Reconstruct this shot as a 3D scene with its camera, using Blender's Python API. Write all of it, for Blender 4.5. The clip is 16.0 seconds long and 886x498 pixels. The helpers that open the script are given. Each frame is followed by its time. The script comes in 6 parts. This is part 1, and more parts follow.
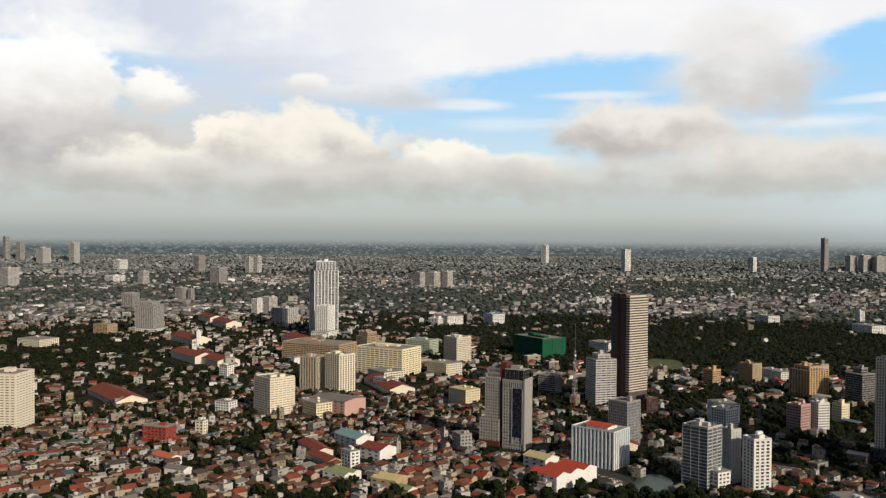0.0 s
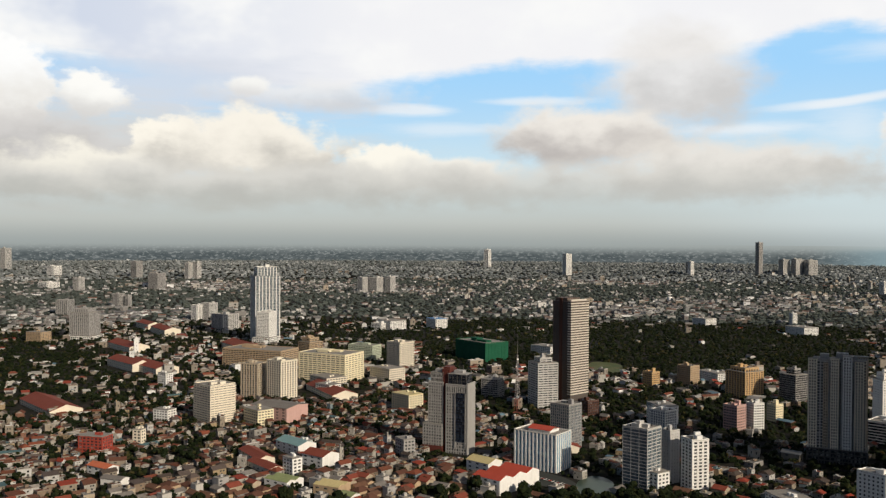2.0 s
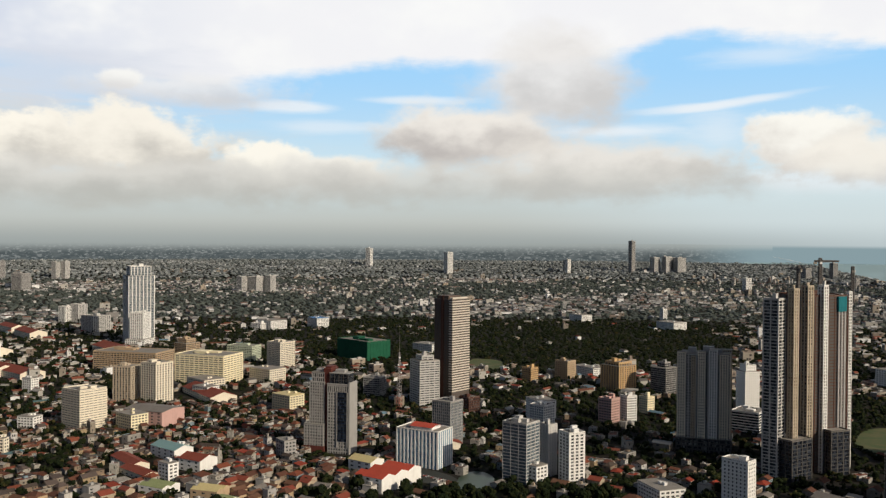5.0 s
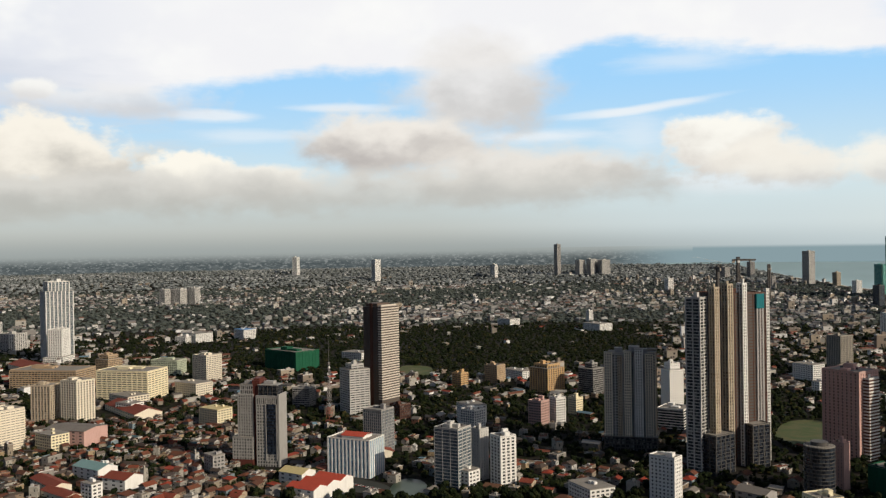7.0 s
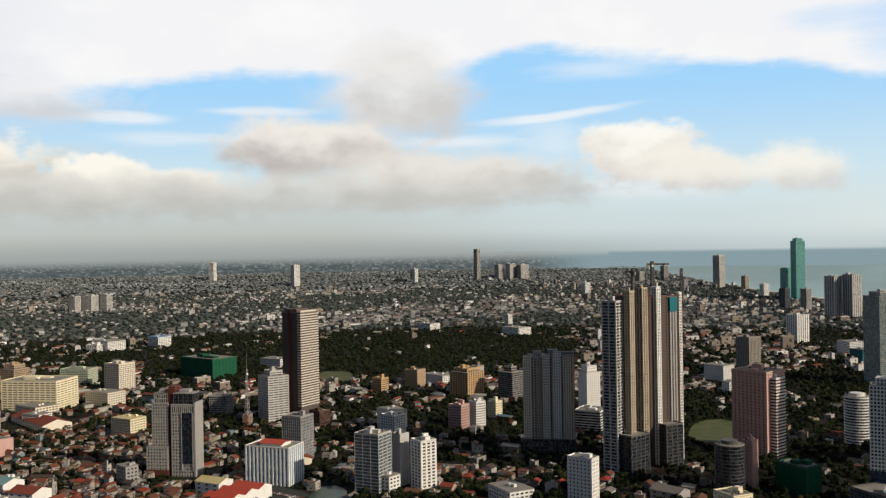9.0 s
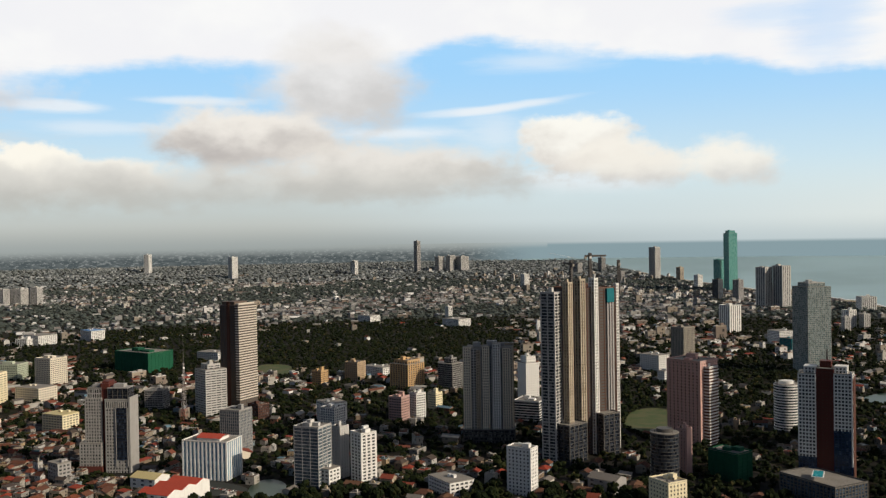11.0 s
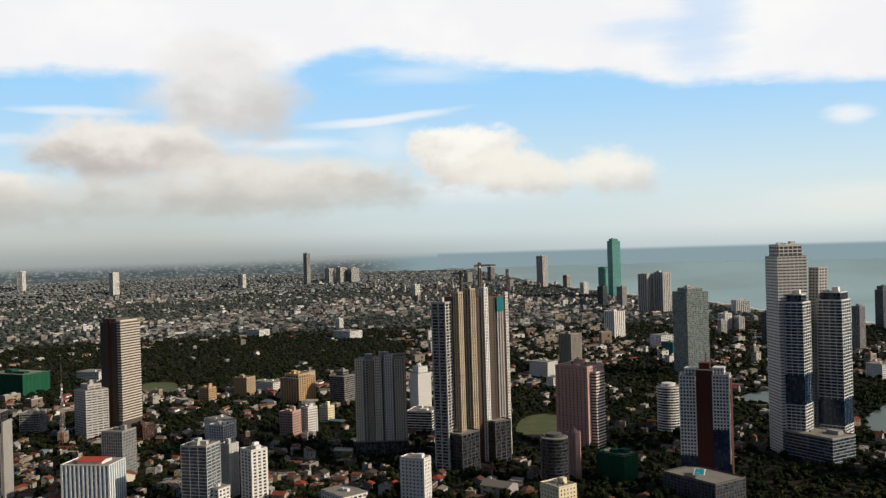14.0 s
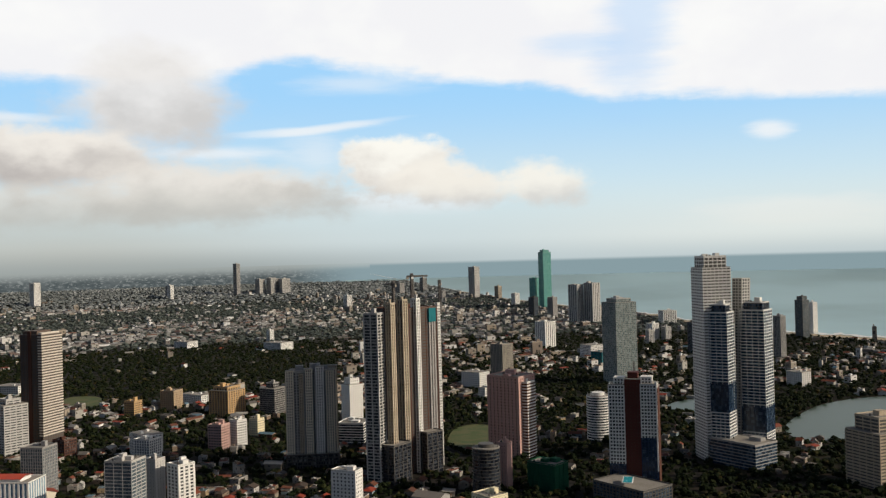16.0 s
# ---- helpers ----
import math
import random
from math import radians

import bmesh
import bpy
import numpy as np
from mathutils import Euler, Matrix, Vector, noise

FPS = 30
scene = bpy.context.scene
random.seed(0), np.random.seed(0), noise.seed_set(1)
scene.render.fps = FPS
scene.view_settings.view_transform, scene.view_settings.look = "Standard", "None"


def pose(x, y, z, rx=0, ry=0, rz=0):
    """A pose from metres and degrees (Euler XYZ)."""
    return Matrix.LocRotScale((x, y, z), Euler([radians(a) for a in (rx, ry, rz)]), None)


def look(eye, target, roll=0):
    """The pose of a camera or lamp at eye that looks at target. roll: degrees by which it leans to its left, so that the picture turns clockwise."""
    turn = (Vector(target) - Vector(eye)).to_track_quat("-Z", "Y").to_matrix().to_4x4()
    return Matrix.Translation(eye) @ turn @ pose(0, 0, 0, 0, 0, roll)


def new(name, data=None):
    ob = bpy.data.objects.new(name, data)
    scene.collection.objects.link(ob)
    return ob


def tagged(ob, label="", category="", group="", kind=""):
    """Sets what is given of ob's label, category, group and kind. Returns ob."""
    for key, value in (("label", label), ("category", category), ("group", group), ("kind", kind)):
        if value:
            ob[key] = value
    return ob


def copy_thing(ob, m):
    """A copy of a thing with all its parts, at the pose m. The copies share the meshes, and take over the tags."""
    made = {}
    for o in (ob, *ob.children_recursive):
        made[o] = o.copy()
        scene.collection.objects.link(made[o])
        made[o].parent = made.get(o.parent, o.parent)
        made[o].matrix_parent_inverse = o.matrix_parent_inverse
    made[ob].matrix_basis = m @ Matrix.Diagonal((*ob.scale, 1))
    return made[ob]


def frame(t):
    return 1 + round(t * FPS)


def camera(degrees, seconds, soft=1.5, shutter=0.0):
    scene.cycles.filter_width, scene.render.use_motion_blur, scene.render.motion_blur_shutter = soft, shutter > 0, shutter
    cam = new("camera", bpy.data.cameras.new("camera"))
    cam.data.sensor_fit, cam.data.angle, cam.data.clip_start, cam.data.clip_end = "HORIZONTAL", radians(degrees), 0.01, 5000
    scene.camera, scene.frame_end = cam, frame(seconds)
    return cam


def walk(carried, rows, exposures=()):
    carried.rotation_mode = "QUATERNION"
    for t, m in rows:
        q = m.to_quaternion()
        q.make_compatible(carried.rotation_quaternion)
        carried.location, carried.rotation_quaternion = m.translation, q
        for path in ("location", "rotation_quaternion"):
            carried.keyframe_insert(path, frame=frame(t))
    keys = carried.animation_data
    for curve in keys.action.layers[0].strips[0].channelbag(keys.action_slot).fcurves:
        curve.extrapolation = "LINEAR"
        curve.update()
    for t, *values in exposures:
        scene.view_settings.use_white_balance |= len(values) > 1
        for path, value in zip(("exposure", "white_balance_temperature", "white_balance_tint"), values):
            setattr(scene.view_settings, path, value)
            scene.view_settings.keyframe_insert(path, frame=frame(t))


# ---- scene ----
cam = camera(52.0, 16.0, soft=1.3)
EYE = 240.0  # height of the viewing deck over the town
PATH = [
    (0.0, -0.000, -1.042, -0.420),
    (0.5, -0.757, -0.945, -0.466),
    (1.0, -1.719, -0.866, -0.421),
    (1.5, -2.827, -0.750, -0.483),
    (2.0, -3.611, -0.712, -0.339),
    (2.5, -4.488, -0.741, -0.389),
    (3.0, -5.391, -0.853, -0.438),
    (3.5, -6.282, -0.893, -0.171),
    (4.0, -8.120, -0.837, -0.227),
    (6.5, -14.256, -0.571, 0.420),
    (7.0, -15.642, -0.356, 0.888),
    (7.5, -17.059, -0.223, 0.739),
    (8.0, -18.293, -0.126, 0.724),
    (8.5, -19.533, -0.090, 1.000),
    (9.0, -20.677, -0.126, 0.948),
    (11.5, -25.393, -0.687, 1.067),
    (12.0, -26.363, -0.501, 1.241),
    (12.5, -27.349, -0.391, 1.321),
    (13.0, -29.010, -0.300, 1.323),
    (13.5, -30.369, -0.199, 1.402),
    (14.0, -31.364, -0.161, 1.683),
    (14.5, -32.391, -0.083, 1.489),
    (15.0, -33.427, -0.072, 1.560),
    (15.5, -34.707, 0.134, 1.430),
    (16.0, -35.633, 0.397, 1.564),
]
walk(cam, [(t, pose(0, 0, EYE, 90 + p, r, y)) for t, y, p, r in PATH])
scene.view_settings.exposure = 0.0

# ---- light ----
SUN_AZ, SUN_EL = 140.0, 26.0  # degrees clockwise from straight ahead, and over the horizon
sun_way = Vector((math.sin(radians(SUN_AZ)) * math.cos(radians(SUN_EL)), math.cos(radians(SUN_AZ)) * math.cos(radians(SUN_EL)), math.sin(radians(SUN_EL))))
sun = new("sun", bpy.data.lights.new("sun", "SUN"))
sun.data.energy, sun.data.angle, sun.data.color = 3.6, radians(0.6), (1.0, 0.87, 0.69)
sun.matrix_world = look(sun_way * 1000, (0, 0, 0))

world = bpy.data.worlds.new("sky")
scene.world = world
world.use_nodes = True
WT = world.node_tree
WT.nodes.clear()


class Nodes:
    """Short ways to lay math, noise and mixing nodes in a tree."""

    def __init__(self, tree):
        self.tree = tree

    def put(self, socket, value):
        if value is None:
            return
        if isinstance(value, bpy.types.NodeSocket):
            self.tree.links.new(value, socket)
        else:
            socket.default_value = value

    def math(self, op, a, b=None, c=None):
        n = self.tree.nodes.new("ShaderNodeMath")
        n.operation = op
        for s, v in zip(n.inputs, (a, b, c)):
            self.put(s, v)
        return n.outputs[0]

    def ramp(self, x, lo, hi, smooth=True, a=0.0, b=1.0):
        n = self.tree.nodes.new("ShaderNodeMapRange")
        n.interpolation_type = "SMOOTHSTEP" if smooth else "LINEAR"
        for s, v in zip(n.inputs, (x, lo, hi, a, b)):
            self.put(s, v)
        return n.outputs[0]

    def mix(self, f, a, b):
        n = self.tree.nodes.new("ShaderNodeMix")
        n.data_type = "RGBA"
        self.put(n.inputs[0], f)
        self.put(n.inputs[6], (*a, 1) if isinstance(a, tuple) else a)
        self.put(n.inputs[7], (*b, 1) if isinstance(b, tuple) else b)
        return n.outputs[2]

    def noise(self, vec, scale, detail=3.0, rough=0.55):
        n = self.tree.nodes.new("ShaderNodeTexNoise")
        self.put(n.inputs["Vector"], vec)
        n.inputs["Scale"].default_value = scale
        n.inputs["Detail"].default_value = detail
        n.inputs["Roughness"].default_value = rough
        return n.outputs[0]

    def vec(self, x, y, z=0.0):
        n = self.tree.nodes.new("ShaderNodeCombineXYZ")
        for s, v in zip(n.inputs, (x, y, z)):
            self.put(s, v)
        return n.outputs[0]

    def palette(self, f, stops, constant=True):
        n = self.tree.nodes.new("ShaderNodeValToRGB")
        self.put(n.inputs[0], f)
        e = n.color_ramp.elements
        n.color_ramp.interpolation = "CONSTANT" if constant else "LINEAR"
        while len(e) < len(stops):
            e.new(0.5)
        for el, (p, c) in zip(e, stops):
            el.position, el.color = p, (*c, 1)
        return n.outputs[0]


W = Nodes(WT)
geo = WT.nodes.new("ShaderNodeTexCoord").outputs["Generated"]
sep = WT.nodes.new("ShaderNodeSeparateXYZ")
WT.links.new(geo, sep.inputs[0])
AZ = W.math("MULTIPLY", W.math("ARCTAN2", sep.outputs[0], sep.outputs[1]), 180 / math.pi)
EL = W.math("MULTIPLY", W.math("ARCSINE", sep.outputs[2]), 180 / math.pi)
flat = W.vec(AZ, W.math("MULTIPLY", EL, 1.5))
broad = W.noise(flat, 0.11, 4.0, 0.55)
puff = W.noise(flat, 0.26, 5.0, 0.52)
fine = W.noise(flat, 1.0, 4.0, 0.55)
wisp = W.noise(W.vec(W.math("MULTIPLY", AZ, 0.35), W.math("MULTIPLY", EL, 2.0)), 0.35, 5.0, 0.6)

nishita = WT.nodes.new("ShaderNodeTexSky")
nishita.sky_type, nishita.sun_disc = "NISHITA", False
nishita.sun_elevation, nishita.sun_rotation = radians(SUN_EL), radians(SUN_AZ)
nishita.air_density, nishita.dust_density = 0.7, 1.6
scaled = WT.nodes.new("ShaderNodeVectorMath")
scaled.operation = "SCALE"
WT.links.new(nishita.outputs[0], scaled.inputs[0])
scaled.inputs["Scale"].default_value = 0.05
sky = scaled.outputs[0]
# the hazy blue that shows between the clouds over the town
blue = W.mix(W.ramp(EL, 2.0, 11.0), (0.66, 0.80, 0.84), (0.36, 0.66, 0.97))
FRONT = W.ramp(W.math("ABSOLUTE", W.math("SUBTRACT", AZ, 18.0)), 95.0, 62.0)  # the clouds stand before the viewer; behind, where the sun is, it is clear
sky = W.mix(W.math("MULTIPLY", W.ramp(EL, 24.0, 16.0), FRONT), sky, blue)


def over(mask, colour):
    """Lays a cloud over all that is further off."""
    global sky
    sky = W.mix(mask, sky, colour)


def cumulus(az, el, half_w, half_h, top=(0.97, 0.95, 0.88), low=(0.56, 0.545, 0.52), hard=0.5, dense=1.0, ragged=1.0, lean=0.0, flat_foot=0.35):
    """A heaped cloud: ragged bright head, greyer foot. Degrees."""
    u = W.math("MULTIPLY", W.math("SUBTRACT", AZ, az), 1 / half_w)
    v = W.math("MULTIPLY", W.math("SUBTRACT", W.math("SUBTRACT", EL, el), W.math("MULTIPLY", W.math("SUBTRACT", AZ, az), lean)), 1 / half_h)
    body = W.math("SQRT", W.math("ADD", W.math("MULTIPLY", u, u), W.math("MULTIPLY", v, v)))
    rag = W.math("MULTIPLY", W.math("SUBTRACT", puff, 0.5), 1.9 * ragged)
    body = W.math("ADD", body, rag)
    body = W.math("ADD", body, W.math("MULTIPLY", W.math("SUBTRACT", fine, 0.5), 0.5 * ragged))
    cut = W.ramp(body, 1.0 + 0.25 * (1 - hard), 1.0 - 0.12 - 0.7 * (1 - hard))
    shade = W.math("ADD", v, W.math("MULTIPLY", W.math("SUBTRACT", puff, 0.5), 2.6))
    over(W.math("MULTIPLY", cut, dense), W.mix(W.ramp(shade, -0.75, 0.55), low, top))


def streak(az, el, half_w, half_h, dense=0.7, lean=0.0, colour=(0.86, 0.90, 0.93)):
    u = W.math("MULTIPLY", W.math("SUBTRACT", AZ, az), 1 / half_w)
    v = W.math("MULTIPLY", W.math("SUBTRACT", W.math("SUBTRACT", EL, el), W.math("MULTIPLY", W.math("SUBTRACT", AZ, az), lean)), 1 / half_h)
    body = W.math("ADD", W.math("SQRT", W.math("ADD", W.math("MULTIPLY", u, u), W.math("MULTIPLY", v, v))), W.math("MULTIPLY", W.math("SUBTRACT", wisp, 0.5), 1.4))
    over(W.math("MULTIPLY", W.ramp(body, 1.1, 0.2), dense), colour)


# a high white sheet whose lower edge wavers over the town
edge = W.ramp(W.palette(W.ramp(AZ, -28.8, 61.9, False), [(0.000, (0.577,) * 3), (0.132, (0.504,) * 3), (0.270, (0.343,) * 3), (0.336, (0.457,) * 3), (0.410, (0.565,) * 3), (0.468, (0.537,) * 3), (0.562, (0.611,) * 3), (0.590, (0.726,) * 3), (0.621, (0.750,) * 3), (0.662, (0.667,) * 3), (0.717, (0.586,) * 3), (0.779, (0.529,) * 3), (0.829, (0.414,) * 3), (0.892, (0.367,) * 3), (1.000, (0.286,) * 3)], False), 0.0, 1.0, False, 6.0, 14.0)
lift = W.math("ADD", W.math("SUBTRACT", EL, edge), W.math("ADD", W.math("MULTIPLY", W.math("SUBTRACT", wisp, 0.5), 1.6), W.math("MULTIPLY", W.math("SUBTRACT", fine, 0.5), 0.5)))
sheet_white = W.mix(W.ramp(AZ, 2.0, -22.0), (0.90, 0.90, 0.92), (0.63, 0.69, 0.81))
sheet_white = W.mix(W.ramp(broad, 0.42, 0.68), sheet_white, (0.96, 0.96, 0.95))
over(W.math("MULTIPLY", W.math("MULTIPLY", W.ramp(lift, -0.25, 0.75), FRONT), W.ramp(EL, 34.0, 17.0)), sheet_white)
streak(48.00, 13.44, 3.4, 6.09, 0.5, 0.9, (0.42, 0.66, 0.96))
streak(44.35, 12.69, 3.79, 1.00, 0.5, colour=(0.50, 0.71, 0.96))
streak(1.64, 7.99, 3.66, 0.47, 0.8)
streak(28.83, 8.13, 5.07, 0.31, 0.7, 0.12)
streak(21.79, 6.59, 6.67, 0.56, 0.75)
streak(9.09, 8.50, 4.19, 0.35, 0.7)
streak(27.21, 7.95, 5.65, 0.31, 0.6, 0.06)
streak(3.60, 6.79, 4.76, 0.54, 0.5)
streak(27.77, 6.44, 3.09, 1.56, 0.45)
streak(33.84, 3.49, 6.38, 1.37, 0.4)
streak(34.16, 3.50, 5.70, 0.99, 0.5)
streak(56.67, 2.01, 7.06, 1.33, 0.6, colour=(0.88, 0.89, 0.86))
streak(55.61, 6.95, 1.71, 0.79, 0.9)
streak(30.57, 10.77, 5.32, 0.84, 0.5)
streak(-12.79, 8.90, 14.71, 2.51, 0.8, colour=(0.68, 0.72, 0.80))
cumulus(-4.86, 8.77, 6.51, 1.23, (0.86, 0.86, 0.86), (0.66, 0.66, 0.67), 0.3, 0.8)
cumulus(-8.34, 9.18, 1.59, 0.68, (0.95, 0.94, 0.90), (0.75, 0.74, 0.73), 0.6, 0.9)
streak(-19.81, 4.69, 21.70, 4.23, 0.9, colour=(0.70, 0.69, 0.67))
cumulus(-23.79, 8.76, 4.41, 3.33, (1.0, 1.0, 0.99), (0.84, 0.82, 0.78), 0.85)
cumulus(-17.26, 8.36, 2.34, 1.55, (0.99, 0.98, 0.94), (0.72, 0.71, 0.69), 0.8)
cumulus(-22.74, 4.87, 12.34, 2.61, (0.66, 0.64, 0.62), (0.38, 0.37, 0.365), 0.35, 0.95, 0.7)
cumulus(-13.07, 5.20, 2.91, 1.98, (0.99, 0.94, 0.83), (0.56, 0.54, 0.50), 0.85)
cumulus(-18.25, 3.76, 5.22, 1.78, (0.93, 0.89, 0.79), (0.58, 0.56, 0.53), 0.55)
cumulus(-8.06, 5.25, 5.93, 2.86, (0.95, 0.90, 0.80), (0.52, 0.50, 0.46), 0.7)
cumulus(0.25, 4.28, 3.06, 1.57, (0.98, 0.94, 0.84), (0.66, 0.65, 0.61), 0.75)
cumulus(4.51, 3.98, 5.31, 1.11, (0.94, 0.91, 0.83), (0.66, 0.65, 0.62), 0.5)
cumulus(-9.16, 3.08, 21.02, 1.62, (0.76, 0.74, 0.69), (0.50, 0.50, 0.47), 0.2, 0.9, 0.8)
cumulus(17.74, 9.62, 5.52, 4.02, (0.84, 0.82, 0.80), (0.64, 0.62, 0.60), 0.35, 0.95, 0.6)
cumulus(12.55, 6.27, 6.74, 2.15, (0.87, 0.83, 0.77), (0.50, 0.47, 0.45), 0.5, 1.0, 0.7)
cumulus(20.70, 4.22, 9.26, 2.29, (0.82, 0.78, 0.72), (0.50, 0.48, 0.45), 0.4, 0.95, 0.7)
cumulus(10.40, 3.36, 22.57, 1.57, (0.72, 0.70, 0.65), (0.55, 0.54, 0.51), 0.15, 0.8, 0.6)
cumulus(32.81, 5.52, 3.47, 2.44, (0.97, 0.95, 0.88), (0.66, 0.62, 0.58), 0.7, 1.0, 0.8)
cumulus(35.27, 4.55, 4.05, 1.58, (0.92, 0.88, 0.80), (0.66, 0.62, 0.58), 0.6, 0.95, 0.7)
cumulus(37.38, 4.12, 4.41, 1.34, (0.90, 0.86, 0.78), (0.66, 0.63, 0.60), 0.5, 0.95, 0.8)
cumulus(41.75, 4.19, 3.72, 1.48, (0.93, 0.90, 0.82), (0.68, 0.66, 0.63), 0.5, 0.95, 0.8)
# haze over the horizon: greyer over the land, paler over the sea, and the air all round the horizon
land_side = W.ramp(AZ, 34.0, 12.0)
haze = W.mix(land_side, W.mix(W.ramp(AZ, 34.0, 56.0), (0.60, 0.665, 0.67), (0.76, 0.785, 0.74)), (0.50, 0.51, 0.47))
over(W.math("MULTIPLY", W.math("MULTIPLY", W.ramp(EL, 5.0, 0.2), FRONT), W.ramp(land_side, 0, 1, False, 0.8, 0.92)), haze)
murk = W.mix(W.ramp(AZ, 44.0, 18.0), (0.50, 0.58, 0.60), (0.32, 0.355, 0.35))
over(W.math("MULTIPLY", W.ramp(EL, 1.2, -0.6), 0.9), murk)
over(W.math("MULTIPLY", W.ramp(EL, -0.32, -0.58), W.ramp(AZ, 28.0, 31.0)), (0.245, 0.335, 0.365))  # the last of the sea
back = WT.nodes.new("ShaderNodeBackground")
WT.links.new(sky, back.inputs[0])
back.inputs[1].default_value = 1.0
WT.links.new(back.outputs[0], WT.nodes.new("ShaderNodeOutputWorld").inputs[0])

# ---- materials ----


def material(name):
    m = bpy.data.materials.new(name)
    m.use_nodes = True
    n = Nodes(m.node_tree)
    b = m.node_tree.nodes["Principled BSDF"]
    return m, n, b


def place(n, kind="Object"):
    return n.tree.nodes.new("ShaderNodeTexCoord").outputs[kind]


def relief(n, b, height, strength, distance):
    k = n.tree.nodes.new("ShaderNodeBump")
    k.inputs["Strength"].default_value, k.inputs["Distance"].default_value = strength, distance
    n.put(k.inputs["Height"], height)
    n.put(b.inputs["Normal"], k.outputs[0])


def plaster(name, colour, dirt=0.35, rough=0.75):
    """Painted or bare render, with rain streaks running down and blotches."""
    m, n, b = material(name)
    p = place(n)
    s = n.tree.nodes.new("ShaderNodeMapping")
    s.inputs["Scale"].default_value = (1, 1, 0.08)
    n.put(s.inputs[0], p)
    streaks = n.noise(s.outputs[0], 0.9, 4, 0.6)
    blotch = n.noise(p, 0.12, 4, 0.6)
    f = n.math("MULTIPLY", n.ramp(n.math("ADD", streaks, n.math("MULTIPLY", blotch, 0.7)), 0.75, 1.15), dirt)
    dark = tuple(c * k for c, k in zip(colour, (0.50, 0.46, 0.40)))
    r = n.tree.nodes.new("ShaderNodeObjectInfo").outputs["Random"]
    tone = n.mix(n.math("MULTIPLY", r, 0.16), colour, tuple(c * 0.72 for c in colour))
    n.put(b.inputs["Base Color"], n.mix(f, tone, dark))
    n.put(b.inputs["Roughness"], rough)
    b.inputs["Specular IOR Level"].default_value = 0.15
    relief(n, b, n.noise(p, 2.5, 3), 0.25, 0.05)
    return m


def glazing(name, dark, pale, share=0.22, rough=0.12, size=3.3):
    """Window glass; here and there a drawn curtain or a paler pane."""
    m, n, b = material(name)
    p = place(n)
    s = n.tree.nodes.new("ShaderNodeVectorMath")
    s.operation = "SNAP"
    n.put(s.inputs[0], p)
    s.inputs[1].default_value = (size * 0.6, size * 0.6, size)
    w = n.tree.nodes.new("ShaderNodeTexWhiteNoise")
    n.put(w.inputs[0], s.outputs[0])
    f = n.ramp(w.outputs[0], 1 - share * 1.6, 1.0, False)
    n.put(b.inputs["Base Color"], n.mix(f, dark, pale))
    n.put(b.inputs["Roughness"], n.ramp(w.outputs[0], 0, 1, False, rough, rough + 0.25))
    b.inputs["IOR"].default_value = 1.5
    return m


def islands(name, stops, rough=0.8, grime=0.35, scale=0.35, ribs=0.0):
    """Many small pieces in one mesh, each with its own colour out of the palette."""
    m, n, b = material(name)
    r = n.tree.nodes.new("ShaderNodeNewGeometry").outputs["Random Per Island"]
    c = n.palette(r, stops)
    p = place(n)
    g = n.noise(p, scale, 4, 0.62)
    g2 = n.noise(p, scale * 6, 2, 0.5)
    f = n.math("MULTIPLY", n.ramp(n.math("ADD", n.math("MULTIPLY", g, 0.65), n.math("MULTIPLY", g2, 0.35)), 0.40, 0.68), grime)
    n.put(b.inputs["Base Color"], n.mix(f, c, (0.07, 0.06, 0.05)))
    n.put(b.inputs["Roughness"], rough)
    b.inputs["Specular IOR Level"].default_value = 0.08
    relief(n, b, g2, 0.4, 0.15)
    return m


def leaves(name, stops, rugged=0.8):
    m, n, b = material(name)
    r = n.tree.nodes.new("ShaderNodeNewGeometry").outputs["Random Per Island"]
    c = n.palette(r, stops, False)
    p = place(n)
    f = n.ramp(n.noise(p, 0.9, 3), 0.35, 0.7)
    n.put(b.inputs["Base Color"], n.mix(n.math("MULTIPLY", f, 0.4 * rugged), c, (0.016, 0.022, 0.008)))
    n.put(b.inputs["Roughness"], 0.7)
    b.inputs["Specular IOR Level"].default_value = 0.04
    relief(n, b, n.noise(p, 2.0, 3), rugged, 0.6)
    return m


WHITE = plaster("white_paint", (0.80, 0.79, 0.76), 0.28)
CREAM = plaster("cream_paint", (0.78, 0.71, 0.58), 0.22)
YELLOW = plaster("yellow_paint", (0.84, 0.75, 0.52), 0.18)
TAN = plaster("tan_paint", (0.46, 0.34, 0.22), 0.4)
ORANGE = plaster("ochre_paint", (0.55, 0.36, 0.18), 0.3)
GREY = plaster("grey_render", (0.36, 0.35, 0.34), 0.45)
CONCRETE = plaster("bare_concrete", (0.36, 0.33, 0.28), 0.5, 0.85)
LIGHTGREY = plaster("light_grey_render", (0.52, 0.51, 0.49), 0.4)
MIDGREY = plaster("mid_grey_render", (0.34, 0.33, 0.315), 0.35)
WARM = plaster("pale_concrete", (0.50, 0.42, 0.32), 0.45, 0.85)
DARKGREY = plaster("dark_grey_cladding", (0.10, 0.095, 0.09), 0.3, 0.5)
BROWN = plaster("dark_brown_cladding", (0.10, 0.045, 0.032), 0.3, 0.6)
BALCONY = plaster("pale_balcony_paint", (0.66, 0.60, 0.52), 0.2)
UMBER = plaster("umber_cladding", (0.13, 0.098, 0.08), 0.3, 0.7)
MAROON = plaster("red_brown_paint", (0.12, 0.038, 0.03), 0.3, 0.6)
REDPAINT = plaster("brick_red_paint", (0.36, 0.07, 0.05), 0.4)
